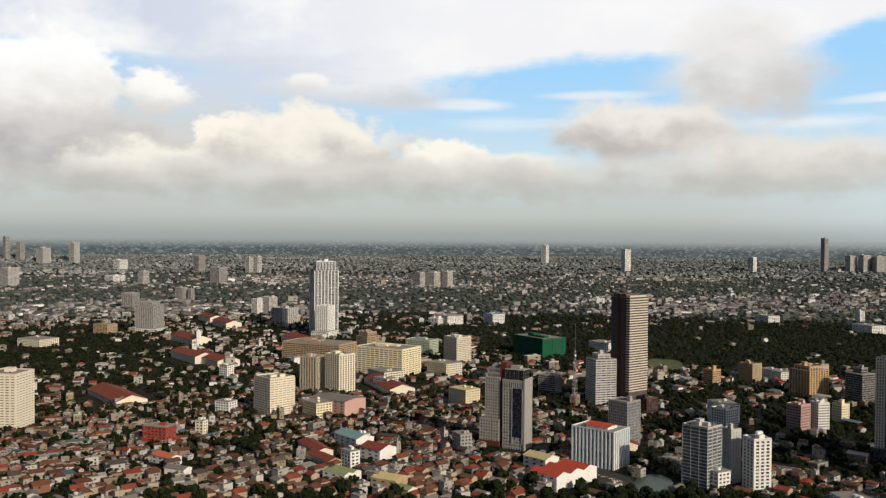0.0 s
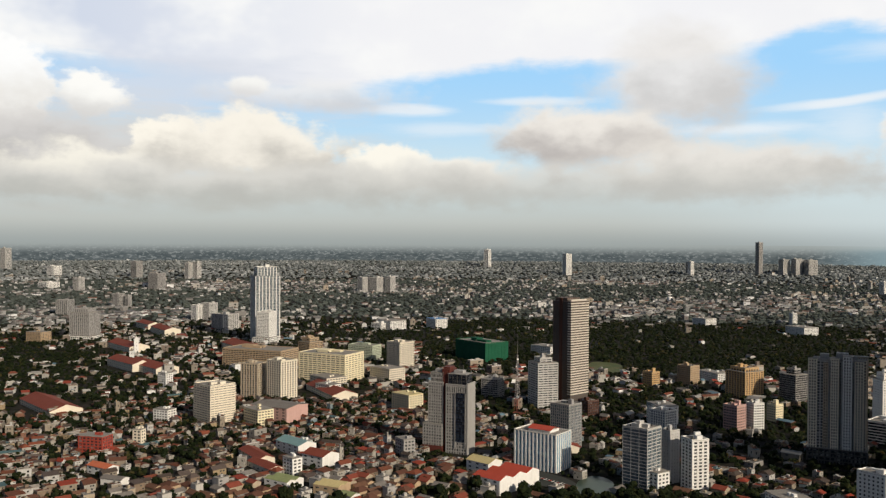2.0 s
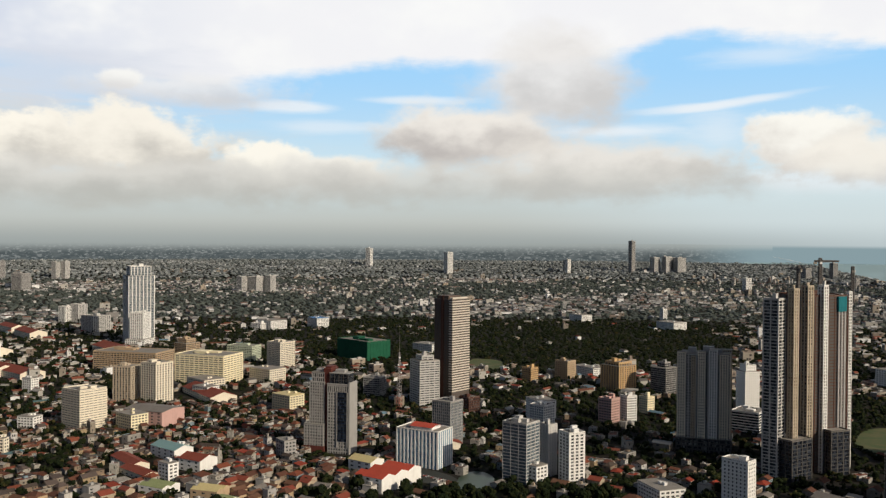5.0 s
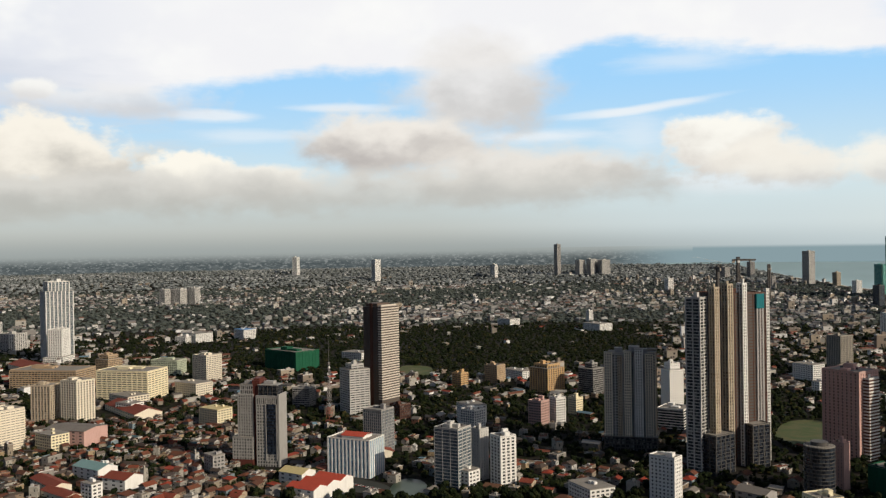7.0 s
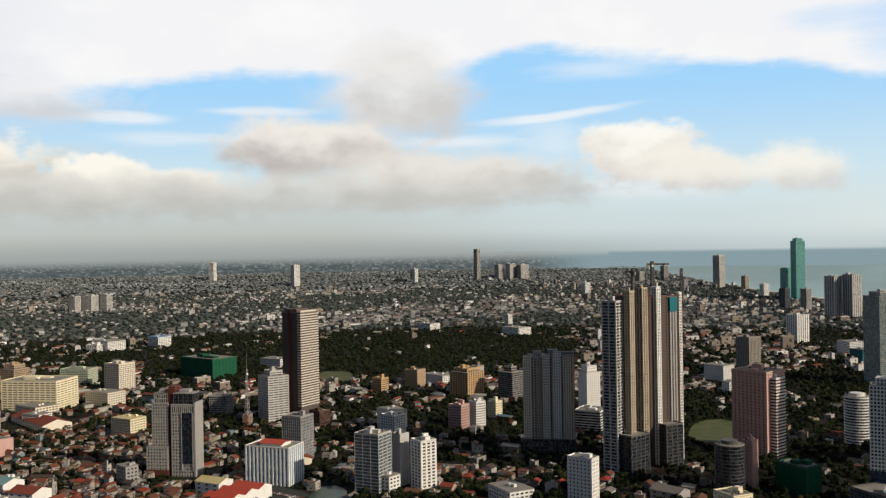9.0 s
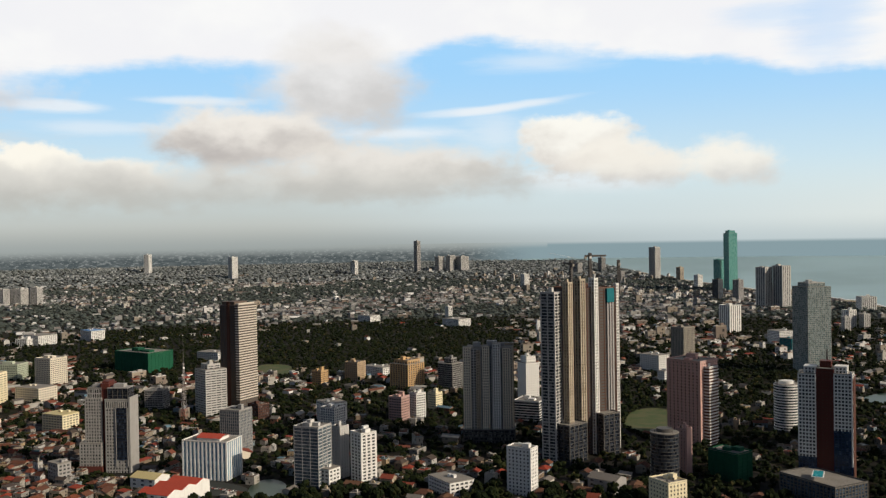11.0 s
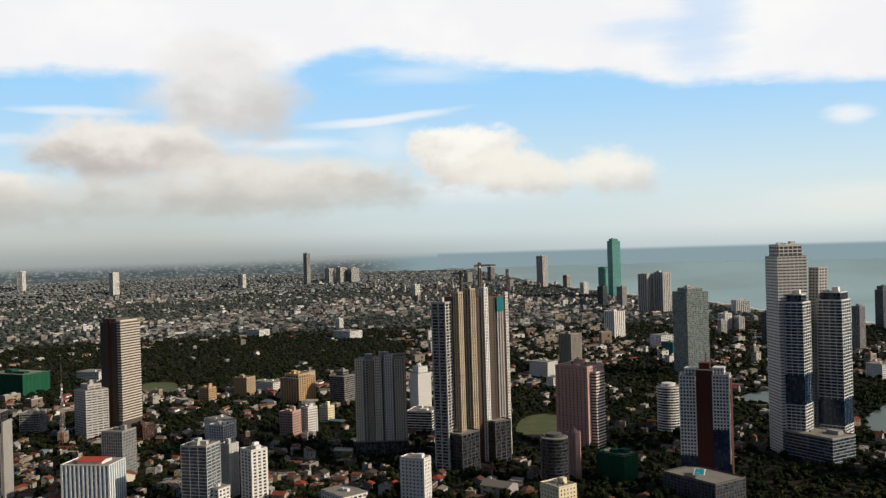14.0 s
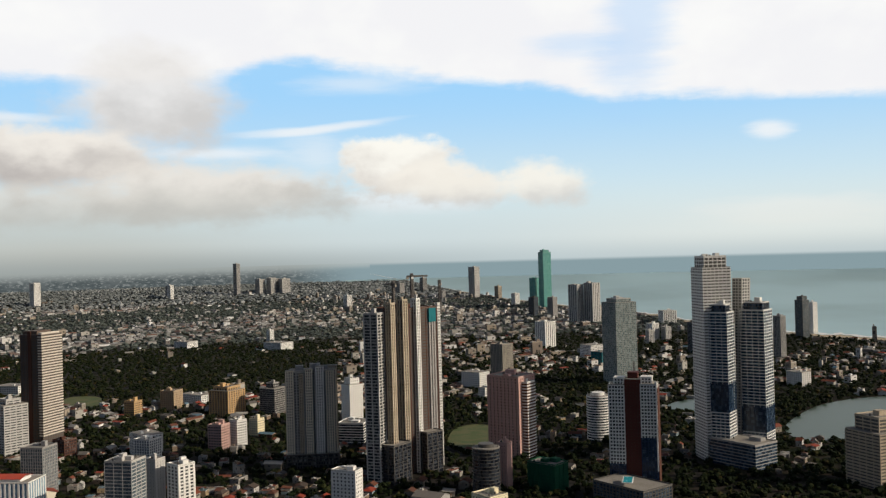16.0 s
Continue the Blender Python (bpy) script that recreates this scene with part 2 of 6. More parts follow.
PINK = plaster("pink_paint", (0.56, 0.36, 0.32), 0.35)
DARKGLASS = glazing("black_window_glass", (0.010, 0.013, 0.020), (0.022, 0.032, 0.048), 0.3, 0.15)
BLUEPANEL = glazing("blue_upright_panels", (0.11, 0.21, 0.33), (0.24, 0.40, 0.48), 0.5, 0.4)
NAVY = plaster("dark_blue_panels", (0.015, 0.04, 0.10), 0.2, 0.4)
MAST = plaster("pale_mast_steel", (0.50, 0.46, 0.44), 0.3, 0.5)
GREENNET = plaster("green_scaffold_net", (0.016, 0.10, 0.055), 0.5, 0.9)
TEALNET = plaster("teal_scaffold_net", (0.02, 0.16, 0.19), 0.4, 0.9)
PALEGREEN = plaster("pale_green_paint", (0.50, 0.55, 0.42), 0.35)
ROOFSLAB = plaster("roof_screed", (0.30, 0.28, 0.25), 0.6, 0.9)
REDROOF = plaster("red_sheet_roof", (0.50, 0.085, 0.05), 0.35, 0.6)
ORANGEROOF = plaster("orange_sheet_roof", (0.60, 0.17, 0.08), 0.35, 0.6)
TILEROOF = plaster("red_tile_roof", (0.25, 0.066, 0.042), 0.5, 0.8)
TEALROOF = plaster("teal_sheet_roof", (0.22, 0.36, 0.36), 0.4, 0.6)
GREENROOF = plaster("moss_green_sheet_roof", (0.30, 0.34, 0.16), 0.4, 0.7)
YELLOWROOF = plaster("yellow_sheet_roof", (0.62, 0.52, 0.26), 0.4, 0.6)
GREYROOF = plaster("grey_sheet_roof", (0.22, 0.20, 0.18), 0.5, 0.8)
BLUEROOF = plaster("blue_sheet_roof", (0.10, 0.25, 0.50), 0.4, 0.6)
STEEL = plaster("painted_steel", (0.16, 0.15, 0.14), 0.3, 0.5)
REDSTEEL = plaster("red_and_white_steel", (0.42, 0.14, 0.10), 0.3, 0.5)
GLASS = glazing("window_glass", (0.028, 0.032, 0.036), (0.20, 0.20, 0.19))
BLUEGLASS = glazing("blue_curtain_wall", (0.014, 0.028, 0.05), (0.06, 0.10, 0.15), 0.4, 0.08)
TEALGLASS = glazing("teal_curtain_wall", (0.08, 0.27, 0.245), (0.16, 0.40, 0.36), 0.5, 0.2)
TEALFRAME = plaster("teal_window_frames", (0.12, 0.36, 0.33), 0.3, 0.5)
PALEGLASS = glazing("grey_green_curtain_wall", (0.10, 0.145, 0.15), (0.22, 0.28, 0.28), 0.5, 0.15)
GREYGLASS = glazing("grey_curtain_wall", (0.085, 0.11, 0.13), (0.14, 0.175, 0.195), 0.3, 0.08)
POOL = glazing("pool_water", (0.04, 0.38, 0.46), (0.05, 0.45, 0.52), 0.2, 0.05)

HOUSE_WALL = islands("house_walls", [(0.0, (0.36, 0.34, 0.30)), (0.26, (0.28, 0.24, 0.19)), (0.44, (0.50, 0.49, 0.47)), (0.58, (0.24, 0.18, 0.13)), (0.72, (0.27, 0.255, 0.235)), (0.84, (0.34, 0.26, 0.16)), (0.91, (0.24, 0.12, 0.08)), (0.95, (0.20, 0.26, 0.29))], 0.8, 0.4)
OLD_ROOF = islands("old_town_roofs", [(0.0, (0.12, 0.052, 0.035)), (0.24, (0.16, 0.060, 0.036)), (0.44, (0.08, 0.062, 0.052)), (0.56, (0.21, 0.062, 0.035)), (0.70, (0.11, 0.085, 0.075)), (0.82, (0.17, 0.14, 0.12)), (0.87, (0.30, 0.052, 0.030)), (0.94, (0.36, 0.33, 0.29)), (0.975, (0.08, 0.15, 0.165))], 0.85, 0.5)
MIXED_ROOF = islands("mixed_roofs", [(0.0, (0.16, 0.15, 0.135)), (0.16, (0.15, 0.062, 0.042)), (0.36, (0.33, 0.32, 0.30)), (0.47, (0.21, 0.068, 0.042)), (0.64, (0.12, 0.11, 0.105)), (0.80, (0.42, 0.41, 0.38)), (0.87, (0.27, 0.055, 0.035)), (0.955, (0.13, 0.22, 0.28))], 0.8, 0.4)
HOUSE_GLASS = islands("house_windows", [(0.0, (0.03, 0.032, 0.034)), (0.5, (0.05, 0.05, 0.048)), (0.8, (0.09, 0.085, 0.075))], 0.25, 0.1)
BARK = plaster("bark", (0.09, 0.065, 0.045), 0.4, 0.9)
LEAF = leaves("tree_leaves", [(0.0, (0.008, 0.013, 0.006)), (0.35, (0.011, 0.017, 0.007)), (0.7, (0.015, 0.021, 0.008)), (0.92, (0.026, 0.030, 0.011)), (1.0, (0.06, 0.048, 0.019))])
# the next two leaf palettes have distance haze painted in, paler and greyer
FAR_HAZE_LEAF = leaves("hazed_horizon_leaves", [(0.0, (0.17, 0.19, 0.19)), (0.5, (0.20, 0.22, 0.22)), (1.0, (0.23, 0.25, 0.245))], 0.1)
HAZE_LEAF = leaves("hazed_leaves", [(0.0, (0.065, 0.080, 0.074)), (0.5, (0.085, 0.100, 0.092)), (1.0, (0.105, 0.12, 0.105))], 0.2)
# far walls and roofs: haze is painted into these four palettes, stronger in the last two
HAZE_WALL = islands("hazed_suburb_walls", [(0.0, (0.34, 0.34, 0.33)), (0.35, (0.25, 0.24, 0.23)), (0.62, (0.48, 0.48, 0.47)), (0.76, (0.22, 0.20, 0.19)), (0.92, (0.80, 0.80, 0.80))], 0.85, 0.2)
HAZE_ROOF = islands("hazed_suburb_roofs", [(0.0, (0.17, 0.165, 0.16)), (0.25, (0.16, 0.115, 0.10)), (0.5, (0.28, 0.28, 0.28)), (0.65, (0.16, 0.16, 0.165)), (0.85, (0.20, 0.115, 0.09)), (0.95, (0.55, 0.55, 0.55))], 0.85, 0.2)
FAR_HAZE_WALL = islands("hazed_horizon_walls", [(0.0, (0.34, 0.36, 0.365)), (0.3, (0.27, 0.285, 0.29)), (0.6, (0.46, 0.48, 0.485))], 0.9, 0.05)
FAR_HAZE_ROOF = islands("hazed_horizon_roofs", [(0.0, (0.24, 0.255, 0.26)), (0.4, (0.20, 0.21, 0.215)), (0.7, (0.33, 0.345, 0.35))], 0.9, 0.05)
TOWN_WALL = islands("town_walls", [(0.0, (0.42, 0.405, 0.37)), (0.3, (0.27, 0.24, 0.20)), (0.5, (0.60, 0.59, 0.57)), (0.62, (0.22, 0.18, 0.15)), (0.8, (0.34, 0.29, 0.23)), (0.93, (0.78, 0.78, 0.77))], 0.8, 0.3)

# ---- the land ----
NEAR, FALL = 2600.0, 2200.0


def reach(d):
    """Beyond NEAR the far country is drawn together, so that all of it lies within sight; the ground rises there as far as keeps every line of sight."""
    return np.where(d <= NEAR, d, NEAR + FALL * (1 - np.exp(-np.maximum(d - NEAR, 0) / FALL)))


def far_of(r):
    return np.where(r <= NEAR, r, NEAR - FALL * np.log(np.maximum(1e-9, 1 - (r - NEAR) / FALL)))


def ground_z(x, y):
    r = np.hypot(x, y)
    return np.where(r <= NEAR, 0.0, EYE * (1 - r / far_of(np.minimum(r, NEAR + FALL * 0.9999))))


def spot(az, d):
    """The place on the ground in a bearing (degrees clockwise from straight ahead) at a true distance; with the scale there."""
    a = np.radians(az)
    r = reach(d)
    x, y = np.sin(a) * r, np.cos(a) * r
    return x, y, ground_z(x, y), r / d


def sheet(name, azs, rows, mat, lift=0.0):
    """A sheet over the ground: azs bearings, rows[i] the true distances at each of them."""
    A = np.array(azs)[:, None] + np.zeros_like(rows)
    x, y, z, s = spot(A, rows)
    v = np.stack([x, y, z + lift], -1).reshape(-1, 3)
    n, k = rows.shape
    i = np.arange(n - 1)[:, None] * k + np.arange(k - 1)[None, :]
    q = np.stack([i, i + 1, i + k + 1, i + k], -1).reshape(-1, 4)[:, ::-1]
    return arrays(name, v, q, [mat])


def arrays(name, verts, faces, mats, index=None):
    """A mesh object out of arrays of corners and of faces with one number of corners."""
    me = bpy.data.meshes.new(name)
    k = faces.shape[1]
    me.vertices.add(len(verts))
    me.vertices.foreach_set("co", np.ascontiguousarray(verts, dtype=np.float32).ravel())
    me.loops.add(faces.size)
    me.loops.foreach_set("vertex_index", np.ascontiguousarray(faces, dtype=np.int32).ravel())
    me.polygons.add(len(faces))
    me.polygons.foreach_set("loop_start", np.arange(0, faces.size, k, dtype=np.int32))
    for m in mats:
        me.materials.append(m)
    if index is not None:
        me.polygons.foreach_set("material_index", np.ascontiguousarray(index, dtype=np.int32))
    me.polygons.foreach_set("use_smooth", np.zeros(len(faces), dtype=bool))
    me.update(calc_edges=True)
    return new(name, me)


def ground_material():
    m, n, b = material("town_ground")
    p = place(n)
    g = n.noise(p, 0.006, 5, 0.6)
    h = n.noise(p, 0.07, 4, 0.6)
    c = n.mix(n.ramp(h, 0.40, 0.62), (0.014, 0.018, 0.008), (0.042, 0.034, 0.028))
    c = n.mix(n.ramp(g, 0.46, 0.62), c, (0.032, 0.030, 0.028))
    n.put(b.inputs["Base Color"], c)
    n.put(b.inputs["Roughness"], 0.9)
    b.inputs["Specular IOR Level"].default_value = 0.05
    relief(n, b, h, 0.6, 1.0)
    return m


def water_material(name, colour, rough, wave, size, shine=0.5):
    m, n, b = material(name)
    p = place(n)
    w = n.noise(p, size, 4, 0.6)
    n.put(b.inputs["Base Color"], n.mix(n.ramp(n.noise(p, size * 0.06, 3), 0.35, 0.7), colour, tuple(c * 0.8 for c in colour)))
    n.put(b.inputs["Roughness"], rough)
    b.inputs["IOR"].default_value = 1.33
    b.inputs["Specular IOR Level"].default_value = shine
    relief(n, b, w, wave, 1.0)
    return m


def smooth(az, keys):
    return np.interp(az, [k[0] for k in keys], [k[1] for k in keys])


all_round = np.linspace(-180, 180, 361)
ring = np.concatenate([[0.02, 150, 350, 560], np.geomspace(760, 9300, 60)])
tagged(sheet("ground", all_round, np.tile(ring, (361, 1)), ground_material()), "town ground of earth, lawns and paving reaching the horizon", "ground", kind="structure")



def distance_ring():
    """The last hazy miles of land before the horizon, as a plain low backdrop."""
    m = bpy.data.materials.new("far_haze")
    m.use_nodes = True
    n = Nodes(m.node_tree)
    m.node_tree.nodes.clear()
    q = n.tree.nodes.new("ShaderNodeSeparateXYZ")
    p = place(n)
    n.put(q.inputs[0], p)
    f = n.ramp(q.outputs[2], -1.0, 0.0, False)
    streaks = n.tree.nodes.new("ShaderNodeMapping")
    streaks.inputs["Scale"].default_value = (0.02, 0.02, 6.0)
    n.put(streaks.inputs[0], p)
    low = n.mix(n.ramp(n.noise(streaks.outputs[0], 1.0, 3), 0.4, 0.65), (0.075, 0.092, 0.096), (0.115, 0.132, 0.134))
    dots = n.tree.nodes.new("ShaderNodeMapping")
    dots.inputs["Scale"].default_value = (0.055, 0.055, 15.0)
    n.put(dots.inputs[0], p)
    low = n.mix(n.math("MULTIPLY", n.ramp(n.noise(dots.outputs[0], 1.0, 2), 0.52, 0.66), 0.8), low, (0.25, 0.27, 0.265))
    # the surface glows; haze is painted into its colour, paling upwards
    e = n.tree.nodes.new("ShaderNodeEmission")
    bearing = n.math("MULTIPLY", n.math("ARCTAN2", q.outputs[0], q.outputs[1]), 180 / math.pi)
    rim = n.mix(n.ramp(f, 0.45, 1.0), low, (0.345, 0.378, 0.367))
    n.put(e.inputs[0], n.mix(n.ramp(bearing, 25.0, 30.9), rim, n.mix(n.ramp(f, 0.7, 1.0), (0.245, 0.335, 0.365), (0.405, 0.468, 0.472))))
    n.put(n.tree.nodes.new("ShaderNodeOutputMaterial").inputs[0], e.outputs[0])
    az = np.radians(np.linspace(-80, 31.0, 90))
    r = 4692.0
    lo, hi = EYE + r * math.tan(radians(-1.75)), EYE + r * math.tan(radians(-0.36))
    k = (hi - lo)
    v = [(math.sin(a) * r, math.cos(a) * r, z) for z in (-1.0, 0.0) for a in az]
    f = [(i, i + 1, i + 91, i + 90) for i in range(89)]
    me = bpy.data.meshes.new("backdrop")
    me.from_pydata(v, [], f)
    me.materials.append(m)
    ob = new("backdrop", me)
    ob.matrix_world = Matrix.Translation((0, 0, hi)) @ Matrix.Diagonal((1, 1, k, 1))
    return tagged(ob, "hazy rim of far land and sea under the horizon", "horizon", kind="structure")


# true distance of the shore by bearing
SHORE = [(28.2, 21000), (29.4, 14867), (30.7, 13328), (31.5, 11836), (32.6, 9768), (34.7, 7256), (36.9, 5776), (39.7, 4776), (43.2, 4067), (49.4, 3349), (51.3, 3009), (53.9, 2796), (57.7, 2641), (61.5, 2535), (70.0, 2282), (150.0, 1500)]
coast_az = np.concatenate([np.linspace(SHORE[1][0], 66, 140), np.linspace(67.0, 150, 40)])
shore_d = smooth(coast_az, SHORE)
shore_d = shore_d * (1 + 0.006 * np.sin(coast_az * 3.1) + 0.004 * np.sin(coast_az * 9.7))
span = np.linspace(0, 1, 60) ** 2
sea_rows = np.minimum(shore_d, 9000.0)[:, None] + (9050 - np.minimum(shore_d, 9000.0)[:, None]) * span[None, :]
tagged(sheet("sea", coast_az, sea_rows, water_material("sea_water", (0.40, 0.57, 0.62), 0.6, 0.05, 0.02, 0.12), 1.6 + 7 * span[None, :]), "grey-green open sea reaching the hazy horizon", "sea", kind="structure")
SAND = plaster("beach_sand", (0.50, 0.42, 0.30), 0.2, 0.9)
FOAM = plaster("sea_foam", (0.80, 0.82, 0.82), 0.1, 0.7)
tagged(sheet("beach", coast_az, shore_d[:, None] - np.array([[60.0, 40.0, 20.0, 0.0]]), SAND, 1.2), "pale sandy beach along the sea", "beach", kind="structure")
swash = 18 + 14 * np.sin(coast_az * 6.3) + 8 * np.sin(coast_az * 17)
tagged(sheet("surf", coast_az, shore_d[:, None] + np.stack([swash * 0 - 4, swash, swash + 22], 1), FOAM, 2.4), "white line of surf breaking on the beach", "surf", kind="structure")

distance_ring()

LAKE_MAT = water_material("lake_water", (0.05, 0.085, 0.058), 0.38, 0.10, 0.08)


def patch(name, label, category, points, mat, lift, kind="structure"):
    """A flat patch on the near ground with a soft outline, from a few corner bearings and distances."""
    P = [Vector(spot(a, d)[:2]) for a, d in points]
    out = []
    for i in range(len(P)):
        p0, p1, p2, p3 = P[i - 1], P[i], P[(i + 1) % len(P)], P[(i + 2) % len(P)]
        for k in range(6):
            t = k / 6
            out.append(0.5 * ((2 * p1) + (p2 - p0) * t + (2 * p0 - 5 * p1 + 4 * p2 - p3) * t * t + (3 * p1 - p0 - 3 * p2 + p3) * t ** 3))
    bm = bmesh.new()
    bm.faces.new([bm.verts.new((p.x, p.y, lift)) for p in out])
    bmesh.ops.triangulate(bm, faces=bm.faces[:])
    bmesh.ops.recalc_face_normals(bm, faces=bm.faces[:])
    if sum(f.normal.z for f in bm.faces) < 0:
        bmesh.ops.reverse_faces(bm, faces=bm.faces[:])
    me = bpy.data.meshes.new(name)
    bm.to_mesh(me)
    me.materials.append(mat)
    KEEP_OUT.append([(p.x, p.y) for p in out])
    return tagged(new(name, me), label, category, kind=kind)


KEEP_OUT = []  # outlines where no house may stand
FEET = []  # x, y, radius of the larger buildings
def lawn_material():
    m, n, b = material("mown_grass")
    p = place(n)
    n.put(b.inputs["Base Color"], n.mix(n.ramp(n.noise(p, 0.05, 5), 0.35, 0.65), (0.055, 0.085, 0.016), (0.10, 0.10, 0.03)))
    n.put(b.inputs["Roughness"], 0.9)
    relief(n, b, n.noise(p, 1.5, 3), 0.5, 0.2)
    return m


LAWN = lawn_material()
patch("lake", "calm grey-green lake with wooded banks", "lake", [(56.06, 1303), (57.58, 1448), (59.40, 1533), (61.40, 1582), (63.45, 1611), (63.95, 1323), (61.32, 1161), (59.34, 1222), (57.52, 1198), (56.30, 1227)], LAKE_MAT, 0.5)
patch("lake", "narrow arm of the grey-green lake between trees", "lake", [(49.20, 1416), (50.56, 1493), (54.15, 1505), (54.61, 1413), (51.85, 1374)], LAKE_MAT, 0.5)
patch("pond", "small dark green pond among trees", "pond", [(12.12, 898), (13.13, 927), (14.26, 910), (14.36, 859), (12.39, 843)], LAKE_MAT, 0.4)
patch("playing_field", "green mown playing field beside a pink tower", "lawn", [(35.58, 1164), (36.24, 1262), (38.19, 1277), (38.51, 1138), (36.56, 1116)], LAWN, 0.4)
patch("lawn", "pale green lawn at the edge of the wooded park", "lawn", [(12.70, 1680), (13.06, 1787), (14.66, 1764), (14.84, 1657)], LAWN, 0.4)
patch("car_park", "dark asphalt car park beside a striped office", "car park", [(7.99, 935), (8.88, 951), (11.70, 908), (12.04, 872), (9.92, 883)], plaster("car_park_asphalt", (0.055, 0.06, 0.055), 0.3, 0.9), 0.3)

# ---- kinds of buildings ----


def box(bm, x0, y0, z0, x1, y1, z1):
    v = [bm.verts.new((x, y, z)) for z in (z0, z1) for x, y in ((x0, y0), (x1, y0), (x1, y1), (x0, y1))]
    for f in ((3, 2, 1, 0), (4, 5, 6, 7), (0, 1, 5, 4), (1, 2, 6, 5), (2, 3, 7, 6), (3, 0, 4, 7)):
        bm.faces.new([v[i] for i in f])


def finish(bm, name, mat):
    me = bpy.data.meshes.new(name)
    bm.normal_update()
    bm.to_mesh(me)
    bm.free()
    me.materials.append(mat)
    return me


def part(name, bm, mat, parent, label="", at=None):
    """Links a bmesh, or a mesh that is there already, as one part under its thing."""
    me = finish(bm, name, mat) if isinstance(bm, bmesh.types.BMesh) else bm
    ob = new(name, me)
    ob.parent = parent
    if at is not None:
        ob.matrix_local = at
    return tagged(ob, label)


def brick_of(x0, y0, z0, x1, y1, z1):
    bm = bmesh.new()
    box(bm, x0, y0, z0, x1, y1, z1)
    return bm


def frame_of(w, d, z0, z1, depth):
    """A band that runs round all four sides."""
    bm = bmesh.new()
    box(bm, -w / 2 - depth, -d / 2 - depth, z0, w / 2 + depth, d / 2 + depth, z1)
    return bm


def site(name, label, category, x, y, turn, size, group=""):
    e = new(name)
    e.matrix_world = pose(x, y, float(ground_z(x, y)), 0, 0, turn)
    FEET.append((x, y, size))
    return tagged(e, label, category, group)


def rooftop(root, w, d, h, mat, seed, busy=2):
    """Parapet, roof deck, lift house and tanks."""
    rnd = random.Random(seed)
    part("roof", brick_of(-w / 2 - 0.1, -d / 2 - 0.1, h, w / 2 + 0.1, d / 2 + 0.1, h + 0.25), ROOFSLAB, root)
    rim = bmesh.new()
    for a, b, c, e in ((-w / 2, -d / 2, w / 2, -d / 2 + 0.4), (-w / 2, d / 2 - 0.4, w / 2, d / 2), (-w / 2, -d / 2 + 0.4, -w / 2 + 0.4, d / 2 - 0.4), (w / 2 - 0.4, -d / 2 + 0.4, w / 2, d / 2 - 0.4)):
        box(rim, a, b, h + 0.25, c, e, h + 1.35)
    part("parapet", rim, mat, root)
    for i in range(busy):
        u, v = rnd.uniform(0.14, 0.3) * w, rnd.uniform(0.16, 0.34) * d
        cx, cy = rnd.uniform(-0.3, 0.3) * (w - u), rnd.uniform(-0.3, 0.3) * (d - v)
        k = rnd.uniform(2.4, 5.0) * (1.2 if i == 0 else 0.7)
        bm = brick_of(cx - u / 2, cy - v / 2, h + 0.25, cx + u / 2, cy + v / 2, h + 0.25 + k)
        box(bm, cx - u / 2 - 0.2, cy - v / 2 - 0.2, h + 0.25 + k, cx + u / 2 + 0.2, cy + v / 2 + 0.2, h + 0.5 + k)
        part("lift_house" if i == 0 else "plant_room", bm, mat, root)
    for i in range(busy):
        bm = bmesh.new()
        rr = rnd.uniform(0.7, 1.2)
        bmesh.ops.create_cone(bm, cap_ends=True, segments=10, radius1=rr, radius2=rr * 0.9, depth=2.2, matrix=Matrix.Translation((rnd.uniform(-0.35, 0.35) * w, rnd.uniform(-0.35, 0.35) * d, h + 1.35)))
        part("water_tank", bm, DARKGREY, root)


